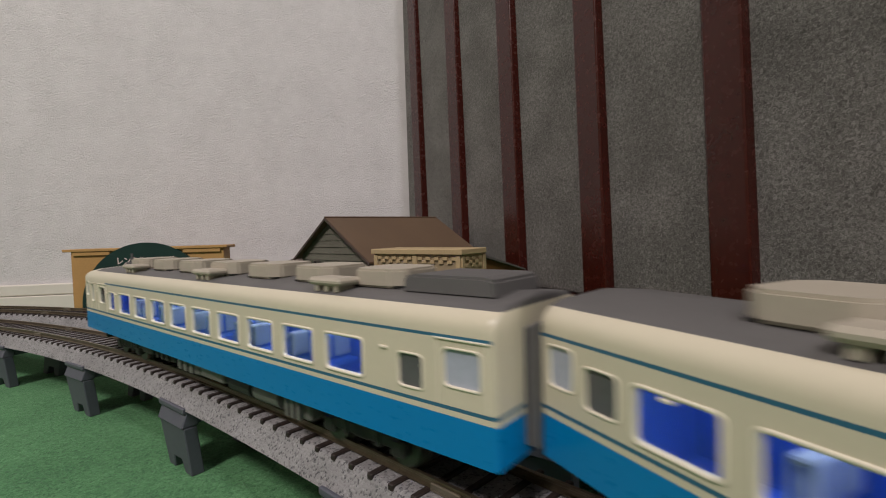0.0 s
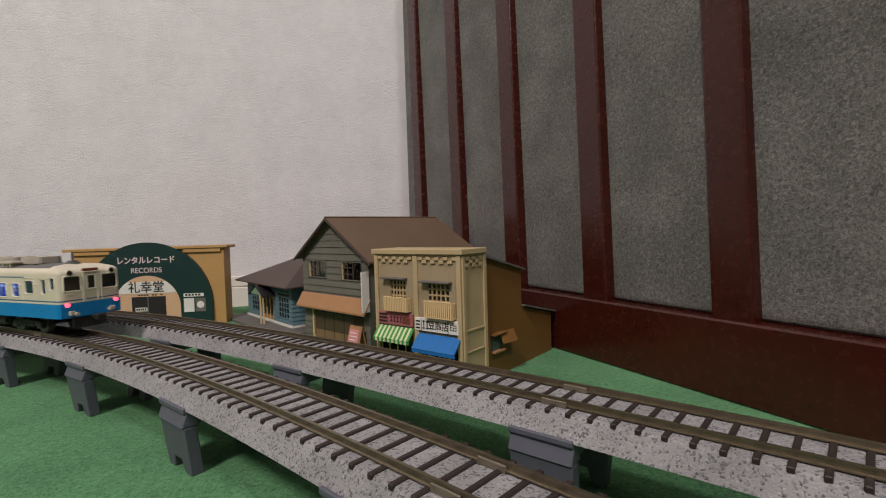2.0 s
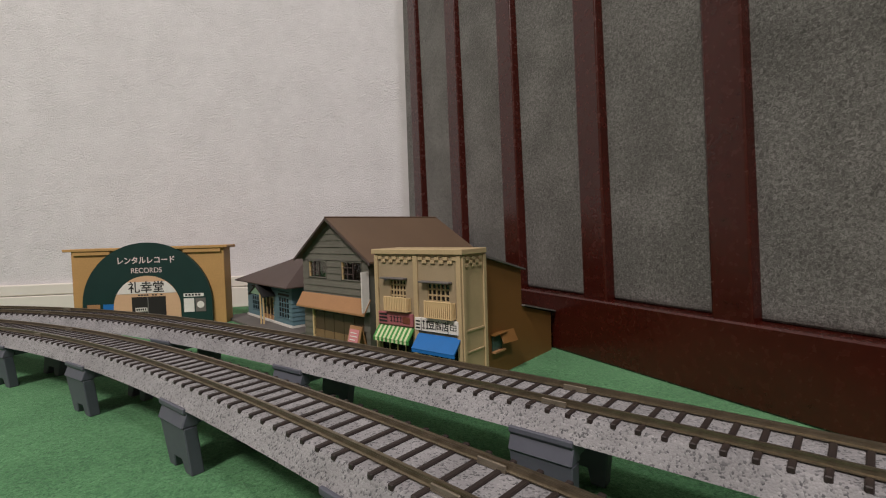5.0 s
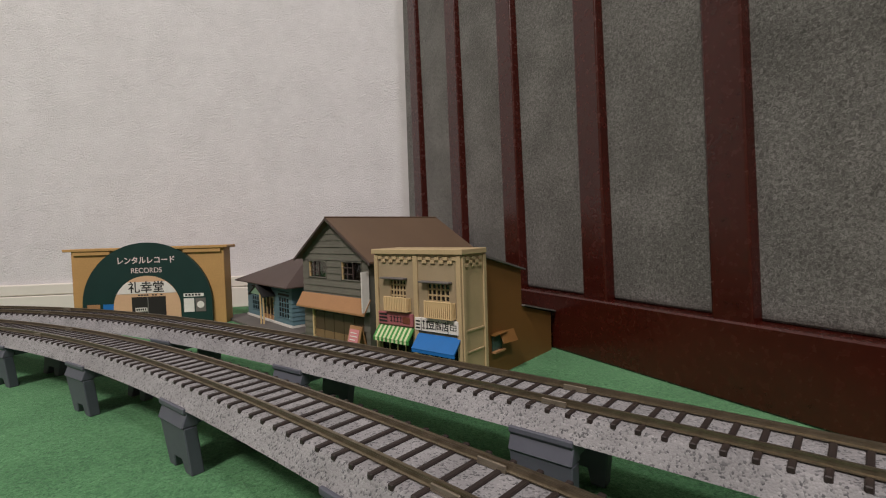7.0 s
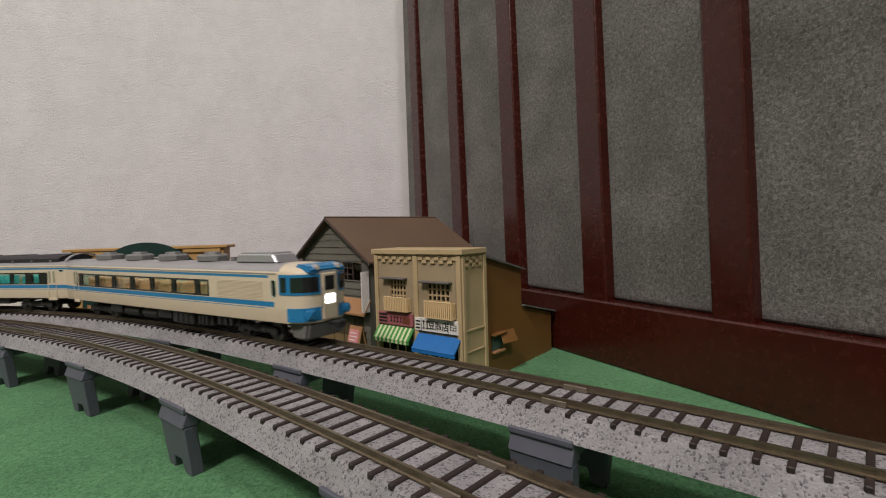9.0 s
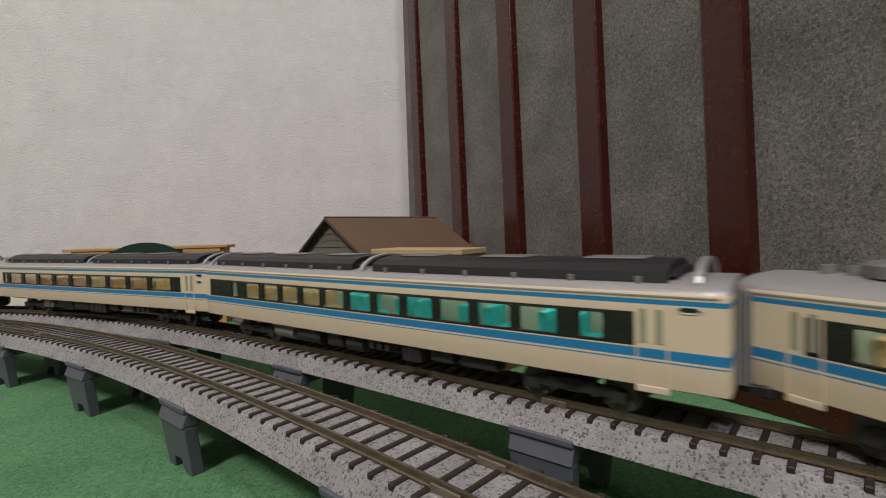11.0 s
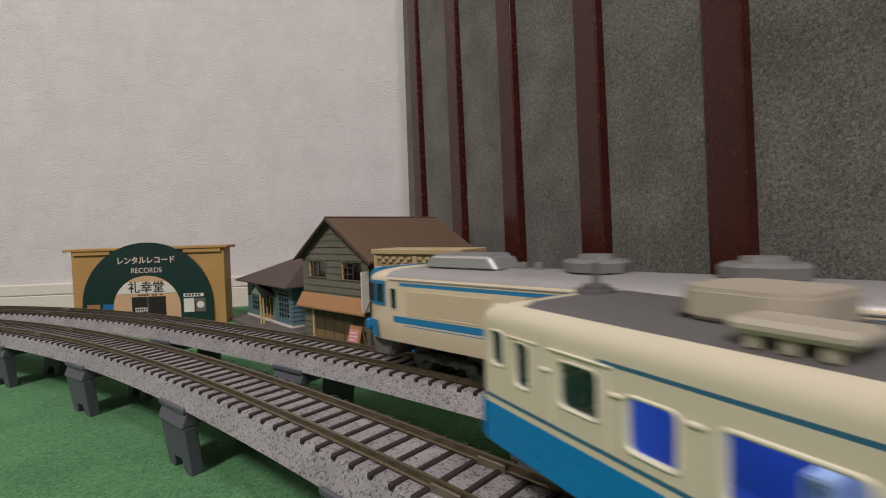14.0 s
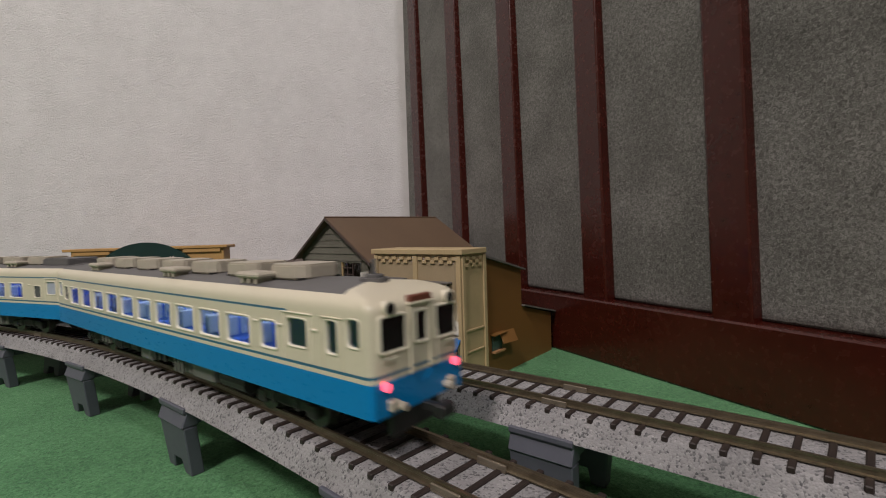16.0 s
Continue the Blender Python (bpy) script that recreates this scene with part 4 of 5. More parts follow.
def interior(car, a, b, z0, z1, wall_mat, seat_mat, cover_mat, led, pitch, x0, x1, other=None, other_to=0.0):
    """A deck, end walls, seats in rows, two lit strips under the roof, and a made-up mid panel to catch their light."""
    part("deck", boxed(a, b, -0.0165, 0.0165, z0 - 0.001, z0), wall_mat, car)
    # added along the aisle to catch the strips' light and brighten the windows
    part("bounce_panel", boxed(a, b, -0.0006, 0.0006, z0, z1 + 0.0015), wall_mat, car)
    for e in (a, b):
        part("bulkhead", boxed(e - 0.0005, e + 0.0005, -0.0172, 0.0172, z0, z1 + 0.003), wall_mat, car)
    for sg in (-1, 1):
        part("light_strip", boxed(a + 0.003, b - 0.003, sg * 0.0105 - 0.002, sg * 0.0105 + 0.002, z1 + 0.0020, z1 + 0.0025), led, car)
    bm = bmesh.new()
    low = 0.0062 if cover_mat is SEAT_PALE else 0.0088
    box(bm, -0.0028, 0.0028, -0.0062, 0.0062, 0, 0.0055, 0.0006)
    box(bm, -0.0036, -0.0016, -0.0062, 0.0062, 0.003, 0.0125, 0.0007)
    box(bm, -0.0040, -0.0012, -0.0060, -0.0005, low, 0.0128, 0.0004, 1)
    box(bm, -0.0040, -0.0012, 0.0005, 0.0060, low, 0.0128, 0.0004, 1)
    me = mesh_of(bm, [seat_mat, cover_mat])
    if other:
        me2 = me.copy()
        me2.materials.clear()
        for _ in range(2):
            me2.materials.append(other)
    n = round((x1 - x0) / pitch)
    for i in range(n):
        for sg in (-1, 1):
            at = x0 + (i + 0.5) * (x1 - x0) / n
            ob = new("seat", me2 if other and at < other_to else me)
            ob.parent = car
            ob.matrix_basis = pose(at, sg * 0.0088, z0, 0, 0, 180 if i % 2 else 0)


def bogie(car, x, label="dark grey bogie with two axles"):
    bm = bmesh.new()
    box(bm, -0.0135, 0.0135, -0.0125, -0.0105, 0.0045, 0.0082, 0.0006)
    box(bm, -0.0135, 0.0135, 0.0105, 0.0125, 0.0045, 0.0082, 0.0006)
    box(bm, -0.003, 0.003, -0.0125, 0.0125, 0.0042, 0.0088, 0.0006)
    for e in (-1, 1):
        for sg in (-1, 1):
            box(bm, e * 0.0131 - 0.0024, e * 0.0131 + 0.0024, sg * 0.0115 - 0.0014, sg * 0.0115 + 0.0014, 0.0032, 0.0075, 0.0005)
        for sg in (-1, 1):
            cyl(bm, 0.0014, 0.0042, pose(e * 0.0062, sg * 0.0118, 0.0064), 8)
    b = part("bogie", bm, UNDER, car, label)
    b.matrix_basis = pose(x, 0, 0)
    for e in (-1, 1):
        bm = bmesh.new()
        cyl(bm, 0.0008, 0.017, pose(0, 0, 0, 90), 8)
        for sg in (-1, 1):
            cyl(bm, 0.0052, 0.0026, pose(0, sg * 0.0087, 0, 90), 20)
            cyl(bm, 0.0060, 0.0006, pose(0, sg * 0.0071, 0, 90), 20)
        wh = part("wheelset", bm, STEEL, b)
        wh.matrix_basis = pose(e * 0.0131, 0, 0.0052)
    return b


def underfloor(car, seed, light):
    """Tanks, engine boxes and coolers hung below the frame."""
    rnd = random.Random(seed)
    part("frame_sill", boxed(-0.122, 0.122, -0.013, 0.013, 0.0105, 0.0135), UNDER, car)
    x = -0.066
    while x < 0.062:
        w = rnd.uniform(0.009, 0.021)
        d = rnd.uniform(0.0045, 0.0078)
        for sg in (-1, 1):
            bm = bmesh.new()
            y0, y1 = sorted((sg * 0.0075, sg * rnd.uniform(0.0135, 0.0155)))
            kind = rnd.random()
            if kind < 0.25:
                cyl(bm, 0.0034, w, pose(x + w / 2, sg * 0.0115, 0.0075, 0, 90, 0), 14)
            else:
                box(bm, x, x + w, y0, y1, 0.0118 - d, 0.0118, 0.0007)
                if kind > 0.6:
                    for k in range(3):
                        box(bm, x + w * (0.2 + 0.25 * k), x + w * (0.32 + 0.25 * k), sg * 0.0155 - 0.0004, sg * 0.0155 + 0.0004, 0.0125 - d, 0.0105)
            part("equipment_box", bm, UNDER_LIGHT if rnd.random() < light else UNDER, car)
        x += w + rnd.uniform(0.0015, 0.005)


def coupler(car, x, sg):
    bm = bmesh.new()
    box(bm, 0, 0.006, -0.0012, 0.0012, 0.0095, 0.0118, 0.0003)
    box(bm, 0.005, 0.0085, -0.0028, 0.0028, 0.0088, 0.0125, 0.0006)
    ob = part("coupler", bm, BLACK, car)
    ob.matrix_basis = pose(x, 0, 0, 0, 0, 0 if sg > 0 else 180)


def gangway(car, x, mat, h=0.039):
    bm = bmesh.new()
    for i in range(3):
        box(bm, x + 0.0012 * i, x + 0.0012 * i + 0.0009, -0.0075, 0.0075, 0.013, h - 0.0006 * i, 0.0003)
    part("gangway_bellows", bm, mat, car, "grey folded gangway between the cars")


A_HALF = 0.1315


def railcar(cab, tail, long_row):
    """A cream and blue diesel railcar. cab: +1 where its driving end leads, -1 where it trails."""
    car = thing("railcar", Matrix(), ("cream and blue diesel railcar with lit red tail lamps" if tail else "cream and blue diesel railcar leading its train on the track"), "train", "two-car local train")

    def u(a, b):
        p, q = cab * (A_HALF - a / 1000), cab * (A_HALF - b / 1000)
        return min(p, q), max(p, q)

    wins, odd, dark, lit_panes, grey = [], [], [], [], []
    step = 18.9 if long_row else 19.6
    for i in range(10 if long_row else 9):
        wins.append((*u(54.5 + step * i, 69.0 + step * i), 0.0234, 0.0326))
    odd.append((*u(40, 48.5), 0.0240, 0.0324))
    dark.append((*u(25.5, 34.5), 0.0262, 0.0342))
    dark.append((*u(12.6, 17.2), 0.0262, 0.0350))
    dark.append((*u(4.2, 8.8), 0.0288, 0.0360))
    if long_row:
        grey.append((*u(242.5, 250), 0.0250, 0.0325))
        lit_panes.append((*u(253.2, 260), 0.0266, 0.0345))
    else:
        grey.append((*u(237.5, 244.5), 0.0240, 0.0312))
        lit_panes.append((*u(250.5, 259.5), 0.0262, 0.0338))
    holes = wins + odd + dark + lit_panes + grey
    end_cab = [(0.0022, 0.018), (0.0012, 0.0176), (0.0004, 0.0164), (0.0, 0.0145), (0.0, 0.007), (0.0, 0.0)]
    end_flat = [(0.0008, 0.018), (0.0, 0.0172), (0.0, 0.008), (0.0, 0.0)]
    walls = [0.0114, 0.0201, 0.0213, 0.0221, 0.0359, 0.0366, 0.0378]
    cin = [0.0003, 0.0012, 0.0032, 0.006, 0.011, 0.016]
    prof = [(0.992, 0.0389), (0.968, 0.0399), (0.92, 0.0409), (0.855, 0.0417), (0.72, 0.0427), (0.0, 0.0440)]
    roof = [(f, z, c if cab > 0 else 0, 0 if cab > 0 else c) for (f, z), c in zip(prof, cin)]

    def paint(x, y, z):
        if z < 0.0201:
            return 1
        if 0.0213 < z < 0.0221:
            return 2
        if 0.0359 < z < 0.0366:
            return 2 if cab * x < A_HALF - 0.030 and abs(y) > 0.0177 else 0
        return 0

    def roof_paint(x, i):
        return 3 if i >= 4 and cab * x < A_HALF - 0.012 else 0

    part("body", car_shell(A_HALF, end_cab if cab > 0 else end_flat, end_flat if cab > 0 else end_cab, walls, roof, [], holes, paint, roof_paint), [CREAM, BLUE, LINE, ROOF_GREY], car)
    # two grey halves of roof end where the cab's cream dome begins
    windows(car, wins, 0.018, FRAME_CREAM, GLASS, 0.0007, depth=0.00028)
    windows(car, odd, 0.018, FRAME_CREAM, GLASS, 0.0006, depth=0.00028)
    windows(car, dark, 0.018, FRAME_CREAM, GLASS, 0.0005, depth=0.00024)
    windows(car, lit_panes, 0.018, FRAME_CREAM, LIT_PANE, 0.0005, depth=0.00024)
    windows(car, grey, 0.018, FRAME_CREAM, GREY_PANE, 0.0005, depth=0.00024)
    x0, x1 = u(52, 228)
    interior(car, *u(38, 241 if long_row else 235), 0.0165, 0.0345, SEAT_BLUE, SEAT_BLUE, SEAT_PALE, COOL_LED, 0.0158, x0, x1)
    # door seams, sills, vents and steps
    for a, b in ((23.5, 36.5), (11, 18.8)) + (() if long_row else ((248.7, 261),)):
        p, q = u(a, b)
        for sg in (-1, 1):
            bm = bmesh.new()
            for xx in (p, q):
                box(bm, xx - 0.0002, xx + 0.0002, sg * 0.018 - 0.0002, sg * 0.018 + 0.0002, 0.0224, 0.0355)
            box(bm, p - 0.0006, q + 0.0006, sg * 0.018 - 0.0004, sg * 0.018 + 0.0004, 0.0356, 0.0360, 0.0001)
            part("side_door", bm, FRAME_CREAM if a != 11 else CREAM, car)
    for sg in (-1, 1):
        for a in (22, 38.2, 51, 233):
            xx = cab * (A_HALF - a / 1000)
            part("vent_cover", boxed(xx - 0.0011, xx + 0.0011, sg * 0.018 - 0.0005, sg * 0.018 + 0.0005, 0.0314, 0.0321, 0.0002), FRAME_CREAM, car)
    # roof
    for i in range(7):
        xx = cab * (A_HALF - (50 + 28.3 * i) / 1000)
        bm = bmesh.new()
        a, h, b, c = 0.0094, 0.0048, 0.0088, 0.0034
        prism(bm, [(-a, -b + c), (-a + c, -b), (a - c, -b), (a, -b + c), (a, b - c), (a - c, b), (-a + c, b), (-a, b - c)], -h, 0, 0, pose(0, 0, 0, -90, 0, 0))
        for v in bm.verts:
            v.co.z = abs(v.co.z)
        bmesh.ops.recalc_face_normals(bm, faces=bm.faces[:])
        bmesh.ops.bevel(bm, geom=bm.edges[:], offset=0.0006, segments=2, affect="EDGES")
        ob = part("roof_cooler", bm, UNIT_BEIGE, car, "beige roof cooling unit")
        ob.matrix_basis = pose(xx, 0, 0.0434)
        part("cooler_foot", boxed(-a + 0.001, a - 0.001, -b + 0.001, b - 0.001, -0.0008, 0.0004), BLACK, ob)
    for a in (60, 135 if cab > 0 else 120, 208):
        bm = bmesh.new()
        box(bm, -0.0068, 0.0068, -0.0038, 0.0038, 0.0010, 0.0030, 0.0007)
        for e in (-0.004, 0, 0.004):
            box(bm, e - 0.0008, e + 0.0008, -0.003, 0.003, -0.0008, 0.0011, 0.0002)
        ob = part("roof_fan_box", bm, UNIT_BEIGE, car, "small beige roof vent box")
        ob.matrix_basis = pose(cab * (A_HALF - a / 1000), 0.0118, 0.0430)
    if not long_row:
        bm = bmesh.new()
        p, q = u(231, 258)
        prism(bm, [(p, 0.0428), (q, 0.0428), (q - 0.0006, 0.0468), (q - 0.003, 0.0474), (p + 0.003, 0.0474), (p + 0.0006, 0.0468)], -0.0095, 0.0095)
        bmesh.ops.bevel(bm, geom=bm.edges[:], offset=0.0006, segments=2, affect="EDGES")
        part("roof_radiator", bm, ROOF_GREY, car, "grey roof radiator housing")
    bm = bmesh.new()
    cyl(bm, 0.0042, 0.0014, pose(0, 0, 0.0438), 16)
    cyl(bm, 0.0028, 0.0010, pose(0, 0, 0.0449), 16)
    cyl(bm, 0.0007, 0.005, pose(0, 0, 0.0475), 8)
    ob = part("roof_antenna", bm, ROOF_GREY, car)
    ob.matrix_basis = pose(cab * (A_HALF - 0.017), 0, 0)
    # driving end
    e = new("cab_front")
    e.parent = car
    e.matrix_basis = pose(cab * A_HALF, 0, 0, 0, 0, 0 if cab > 0 else 180)
    m = pose(0, 0, 0, 0, 0, -90)
    for yy, w, h, zc in ((-0.0108, 0.0088, 0.0086, 0.0320), (0.0108, 0.0088, 0.0086, 0.0320), (0, 0.0042, 0.0080, 0.0322)):
        fr = part("windscreen_frame", ring_bm(w + 0.0014, h + 0.0014, 0.0012, 0.0008, 0.0006), FRAME_CREAM, e)
        fr.matrix_basis = pose(0.0001, yy, zc, 0, 0, -90)
        pn = part("windscreen", boxed(-w / 2, w / 2, -0.0001, 0.0002, -h / 2, h / 2), DARK_GLASS, e)
        pn.matrix_basis = pose(0.0001, yy, zc, 0, 0, -90)
    bm = bmesh.new()
    for yy in (-0.0040, 0.0040):
        box(bm, -0.0003, 0.0007, yy - 0.0006, yy + 0.0006, 0.0204, 0.0385, 0.0002)
    box(bm, -0.0003, 0.0009, -0.005, 0.005, 0.0382, 0.0390, 0.0002)
    part("end_door", bm, CREAM, e)
    part("destination_box", boxed(-0.0012, 0.0007, -0.0045, 0.0045, 0.0386, 0.0408, 0.0003), AMBER, e, "dark red destination box")
    bm = bmesh.new()
    box(bm, -0.0002, 0.0002, -0.0175, -0.0049, 0.0114, 0.0200)
    box(bm, -0.0002, 0.0002, 0.0049, 0.0175, 0.0114, 0.0200)
    prism(bm, [(-0.0049, 0.0114), (0.0049, 0.0114), (0.0049, 0.0198), (0, 0.0165), (-0.0049, 0.0198)], -0.00022, 0.00022, 0, m)
    part("blue_apron", bm, BLUE, e)
    for sg in (-1, 1):
        bm = bmesh.new()
        cyl(bm, 0.0017, 0.0026, pose(-0.0008, sg * 0.0122, 0.0385, 0, 90, 0), 16)
        cyl(bm, 0.0020, 0.0008, pose(0.0005, sg * 0.0122, 0.0385, 0, 90, 0), 16)
        hl = part("headlight", bm, FRAME_CREAM, e)
        bm = bmesh.new()
        cyl(bm, 0.0014, 0.0004, pose(0.0011, sg * 0.0122, 0.0385, 0, 90, 0), 14)
        part("lens", bm, DARK_GLASS, hl)
        bm = bmesh.new()
        cyl(bm, 0.0012, 0.0016, pose(0.0006, sg * 0.0142, 0.0192, 0, 90, 0), 14)
        part("tail_lamp", bm, RED_LAMP if tail else DARK_GLASS, e, "small round red tail lamp")
        bm = bmesh.new()
        box(bm, -0.0004, 0.0016, sg * 0.0118 - 0.0016, sg * 0.0118 + 0.0016, 0.0125, 0.0155, 0.0005)
        cyl(bm, 0.0011, 0.003, pose(0.0016, sg * 0.0098, 0.0135, 0, 90, 0), 10)
        part("jumper_socket", bm, UNIT_BEIGE, e)
        bm = bmesh.new()
        cyl(bm, 0.0002, 0.010, pose(0.0012, sg * 0.0056, 0.0255), 6)
        cyl(bm, 0.0002, 0.004, pose(0.0012, sg * 0.0125, 0.0262, 90, 0, 0), 6)
        part("handrail", bm, FRAME_CREAM, e)
    part("plough", boxed(-0.0040, -0.0020, -0.0100, 0.0100, 0.0040, 0.0112, 0.0006), BLACK, e)
    coupler(car, cab * (A_HALF + 0.0006), cab)
    gangway(car, -cab * (A_HALF + 0.0015) - 0.0012, ROOF_GREY, 0.0385)
    underfloor(car, 5 if tail else 8, 0.35)
    for x in (-0.086, 0.086):
        bogie(car, x)
    return car


A_CARS = [railcar(1, False, False), railcar(-1, True, True)]

B_HALF = 0.1272


def express(cab, windows_at, black_roof, band, extra_dark, teal=(), label="", seed=1):
    """A cream express car with blue stripes. cab: 0 for a middle car."""
    car = thing("express_car", Matrix(), label, "train", "four-car express train")
    holes = [(a, b, 0.0240, 0.0322) for a, b in windows_at]
    dark = [(a, b, z0, z1) for a, b, z0, z1 in extra_dark]
    nose = [(0.016, 0.018), (0.011, 0.0178), (0.0065, 0.0166), (0.0032, 0.0146), (0.001, 0.0112), (0.0, 0.006), (0.0, 0.0)]
    flat = [(0.0008, 0.018), (0.0, 0.0172), (0.0, 0.008), (0.0, 0.0)]
    walls = [0.0120, 0.0136, 0.0154, 0.0172, 0.0192, 0.0196, 0.0202, 0.0229, 0.0233, 0.0330, 0.0354, 0.0368, 0.0378]
    prof = [(0.985, 0.0388), (0.93, 0.0400), (0.80, 0.0412), (0.55, 0.0421), (0.0, 0.0427)]
    cin = [0.0010, 0.0028, 0.0055, 0.011, 0.018]
    roof = [(f, z, c if cab > 0 else 0, c if cab < 0 else 0) for (f, z), c in zip(prof, cin)]
    front = nose if cab > 0 else flat
    rear = nose if cab < 0 else flat

    def paint(x, y, z):
        c = B_HALF - cab * x if cab else 1
        if 0.0192 < z < 0.0196:
            return 2 if c > 0.026 else 0
        if 0.0202 < z < 0.0229:
            return 1 if c > 0.020 else 0
        if 0.0354 < z < 0.0368:
            return 1 if c > 0.024 else 0
        if 0.0233 < z < 0.0330 and any(a < x < b for a, b in band):
            return 3
        return 0

    def roof_paint(x, i):
        return (0 if cab and B_HALF - cab * x < 0.017 else 4) if i > 1 else (0 if cab and B_HALF - cab * x < 0.017 else 4 if i else 0)

    cuts = [(a, b, 0.0233, 0.0233) for a, b in band]
    if cab:
        for d in (0.020, 0.024, 0.026):
            cuts.append((cab * (B_HALF - d), cab * (B_HALF - d), 0.0233, 0.0233))
    part("body", car_shell(B_HALF, front, rear, walls, roof, [], holes + dark + cuts, paint, roof_paint, 0.05), [EXP_CREAM, EXP_BLUE, EXP_BLUE, BAND, EXP_ROOF], car)
    windows(car, holes, 0.018, BAND, GLASS_GREEN, 0.0006, depth=0.00015)
    windows(car, dark, 0.018, INSIDE, DARK_GLASS, 0.0005, depth=0.0002)
    x0 = min(a for a, b in windows_at)
    x1 = max(b for a, b in windows_at)
    inner = (-B_HALF + (0.068 if cab < 0 else 0.003), B_HALF - (0.068 if cab > 0 else 0.003))
    if teal:
        interior(car, *inner, 0.0170, 0.0345, INSIDE, SEAT_TEAL, SEAT_TEAL, WHITE_LED, 0.0155, x0, x1, SEAT_TAN, -0.018)
    else:
        interior(car, *inner, 0.0170, 0.0345, INSIDE, SEAT_TAN, SEAT_TAN, WHITE_LED, 0.0119, x0, x1)
    # gutter
    for sg in (-1, 1):
        part("gutter", boxed(-B_HALF + (0.018 if cab < 0 else 0.002), B_HALF - (0.018 if cab > 0 else 0.002), sg * 0.0180 - 0.0003, sg * 0.0180 + 0.0003, 0.0376, 0.0380), EXP_ROOF, car)
    ends = [e for e in (-1, 1) if e != cab]
    for e in ends:
        gangway(car, e * (B_HALF + 0.0012) - 0.0012, EXP_UNIT, 0.0395)
        xx = e * (B_HALF - 0.0175)
        for sg in (-1, 1):
            if (cab and True) or e > 0:
                bm = bmesh.new()
                box(bm, xx - 0.0042, xx + 0.0042, sg * 0.018 - 0.0003, sg * 0.018 + 0.0003, 0.0104, 0.0124, 0.0002)
                box(bm, xx - 0.0040, xx - 0.0036, sg * 0.018 - 0.0003, sg * 0.018 + 0.0004, 0.0124, 0.0350)
                box(bm, xx + 0.0036, xx + 0.0040, sg * 0.018 - 0.0003, sg * 0.018 + 0.0004, 0.0124, 0.0350)
                d = part("side_door", bm, EXP_CREAM, car)
                for k in (-0.0022, 0.0018):
                    part("door_glass", boxed(xx + k - 0.0009, xx + k + 0.0009, sg * 0.018 - 0.0002, sg * 0.018 + 0.00022, 0.0245, 0.0340), material_door, d)
    if black_roof:
        for a, b in ((-B_HALF + 0.006, -0.006), (0.002, B_HALF - 0.012)):
            bm = bmesh.new()
            o = [(-0.0150, 0.0412), (-0.0145, 0.0440), (-0.0110, 0.0460), (-0.005, 0.0470), (0.005, 0.0470), (0.0110, 0.0460), (0.0145, 0.0440), (0.0150, 0.0412)]
            prism(bm, o, a, b, 0, pose(0, 0, 0, 0, 0, -90))
            bmesh.ops.bevel(bm, geom=[e for e in bm.edges if abs((e.verts[0].co - e.verts[1].co).x) < 1e-6], offset=0.002, segments=2, affect="EDGES")
            pn = part("roof_radiator_panel", bm, ROOF_BLACK, car, "matt black roof radiator panel")
            n = 6
            for i in range(n):
                xx = a + (b - a) * (i + 0.5) / n
                for sg in (-1, 1):
                    part("clip", boxed(xx - 0.0008, xx + 0.0008, sg * 0.0149 - 0.0006, sg * 0.0149 + 0.0006, 0.0405, 0.0428, 0.0002), EXP_UNIT, pn)
            for i in range(3):
                xx = a + (b - a) * (i + 0.5) / 3
                part("panel_cap", boxed(xx - 0.009, xx + 0.009, -0.006, 0.006, 0.0469, 0.0476, 0.0003), EXP_UNIT, pn)
        for xx in (-0.002, B_HALF - 0.007, -B_HALF + 0.003):
            bm = bmesh.new()
            pts = [(0.0158 * math.cos(radians(a)), 0.0400 + 0.0078 * math.sin(radians(a))) for a in range(0, 181, 12)]
            inner = [(0.0145 * math.cos(radians(a)), 0.0400 + 0.0070 * math.sin(radians(a))) for a in range(180, -1, -12)]
            prism(bm, pts + inner, xx - 0.001, xx + 0.001, 0, pose(0, 0, 0, 0, 0, -90))
            part("roof_hoop", bm, SILVER, car, "silver pipe hoop over the roof")
    else:
        for k, a in enumerate((95, 138, 180, 223)):
            bm = bmesh.new()
            for r0, r1, z0, z1 in ((0.0100, 0.0104, 0.0004, 0.0034), (0.0104, 0.0092, 0.0034, 0.0044), (0.0058, 0.0052, 0.0044, 0.0060)):
                cyl(bm, r0, z1 - z0, pose(0, 0, (z0 + z1) / 2, 0, 0, 22.5), 8, r1)
            bmesh.ops.transform(bm, matrix=Matrix.Diagonal((1, 0.86, 1, 1)), verts=bm.verts[:])
            ob = part("roof_cooler", bm, EXP_UNIT, car, "grey roof cooling unit")
            ob.matrix_basis = pose(cab * (B_HALF - a / 1000), 0, 0.0424)
            part("cooler_foot", boxed(-0.0070, 0.0070, -0.0060, 0.0060, -0.0012, 0.0005), BLACK, ob)
        bm = bmesh.new()
        prism(bm, [(-0.0185, -0.001), (0.0185, -0.001), (0.0140, 0.0058), (-0.0140, 0.0058)], -0.0085, 0.0085)
        bmesh.ops.bevel(bm, geom=bm.edges[:], offset=0.0016, segments=3, affect="EDGES")
        ob = part("silver_housing", bm, SILVER, car, "shiny silver roof housing")
        ob.matrix_basis = pose(cab * (B_HALF - 0.046), 0, 0.0424)
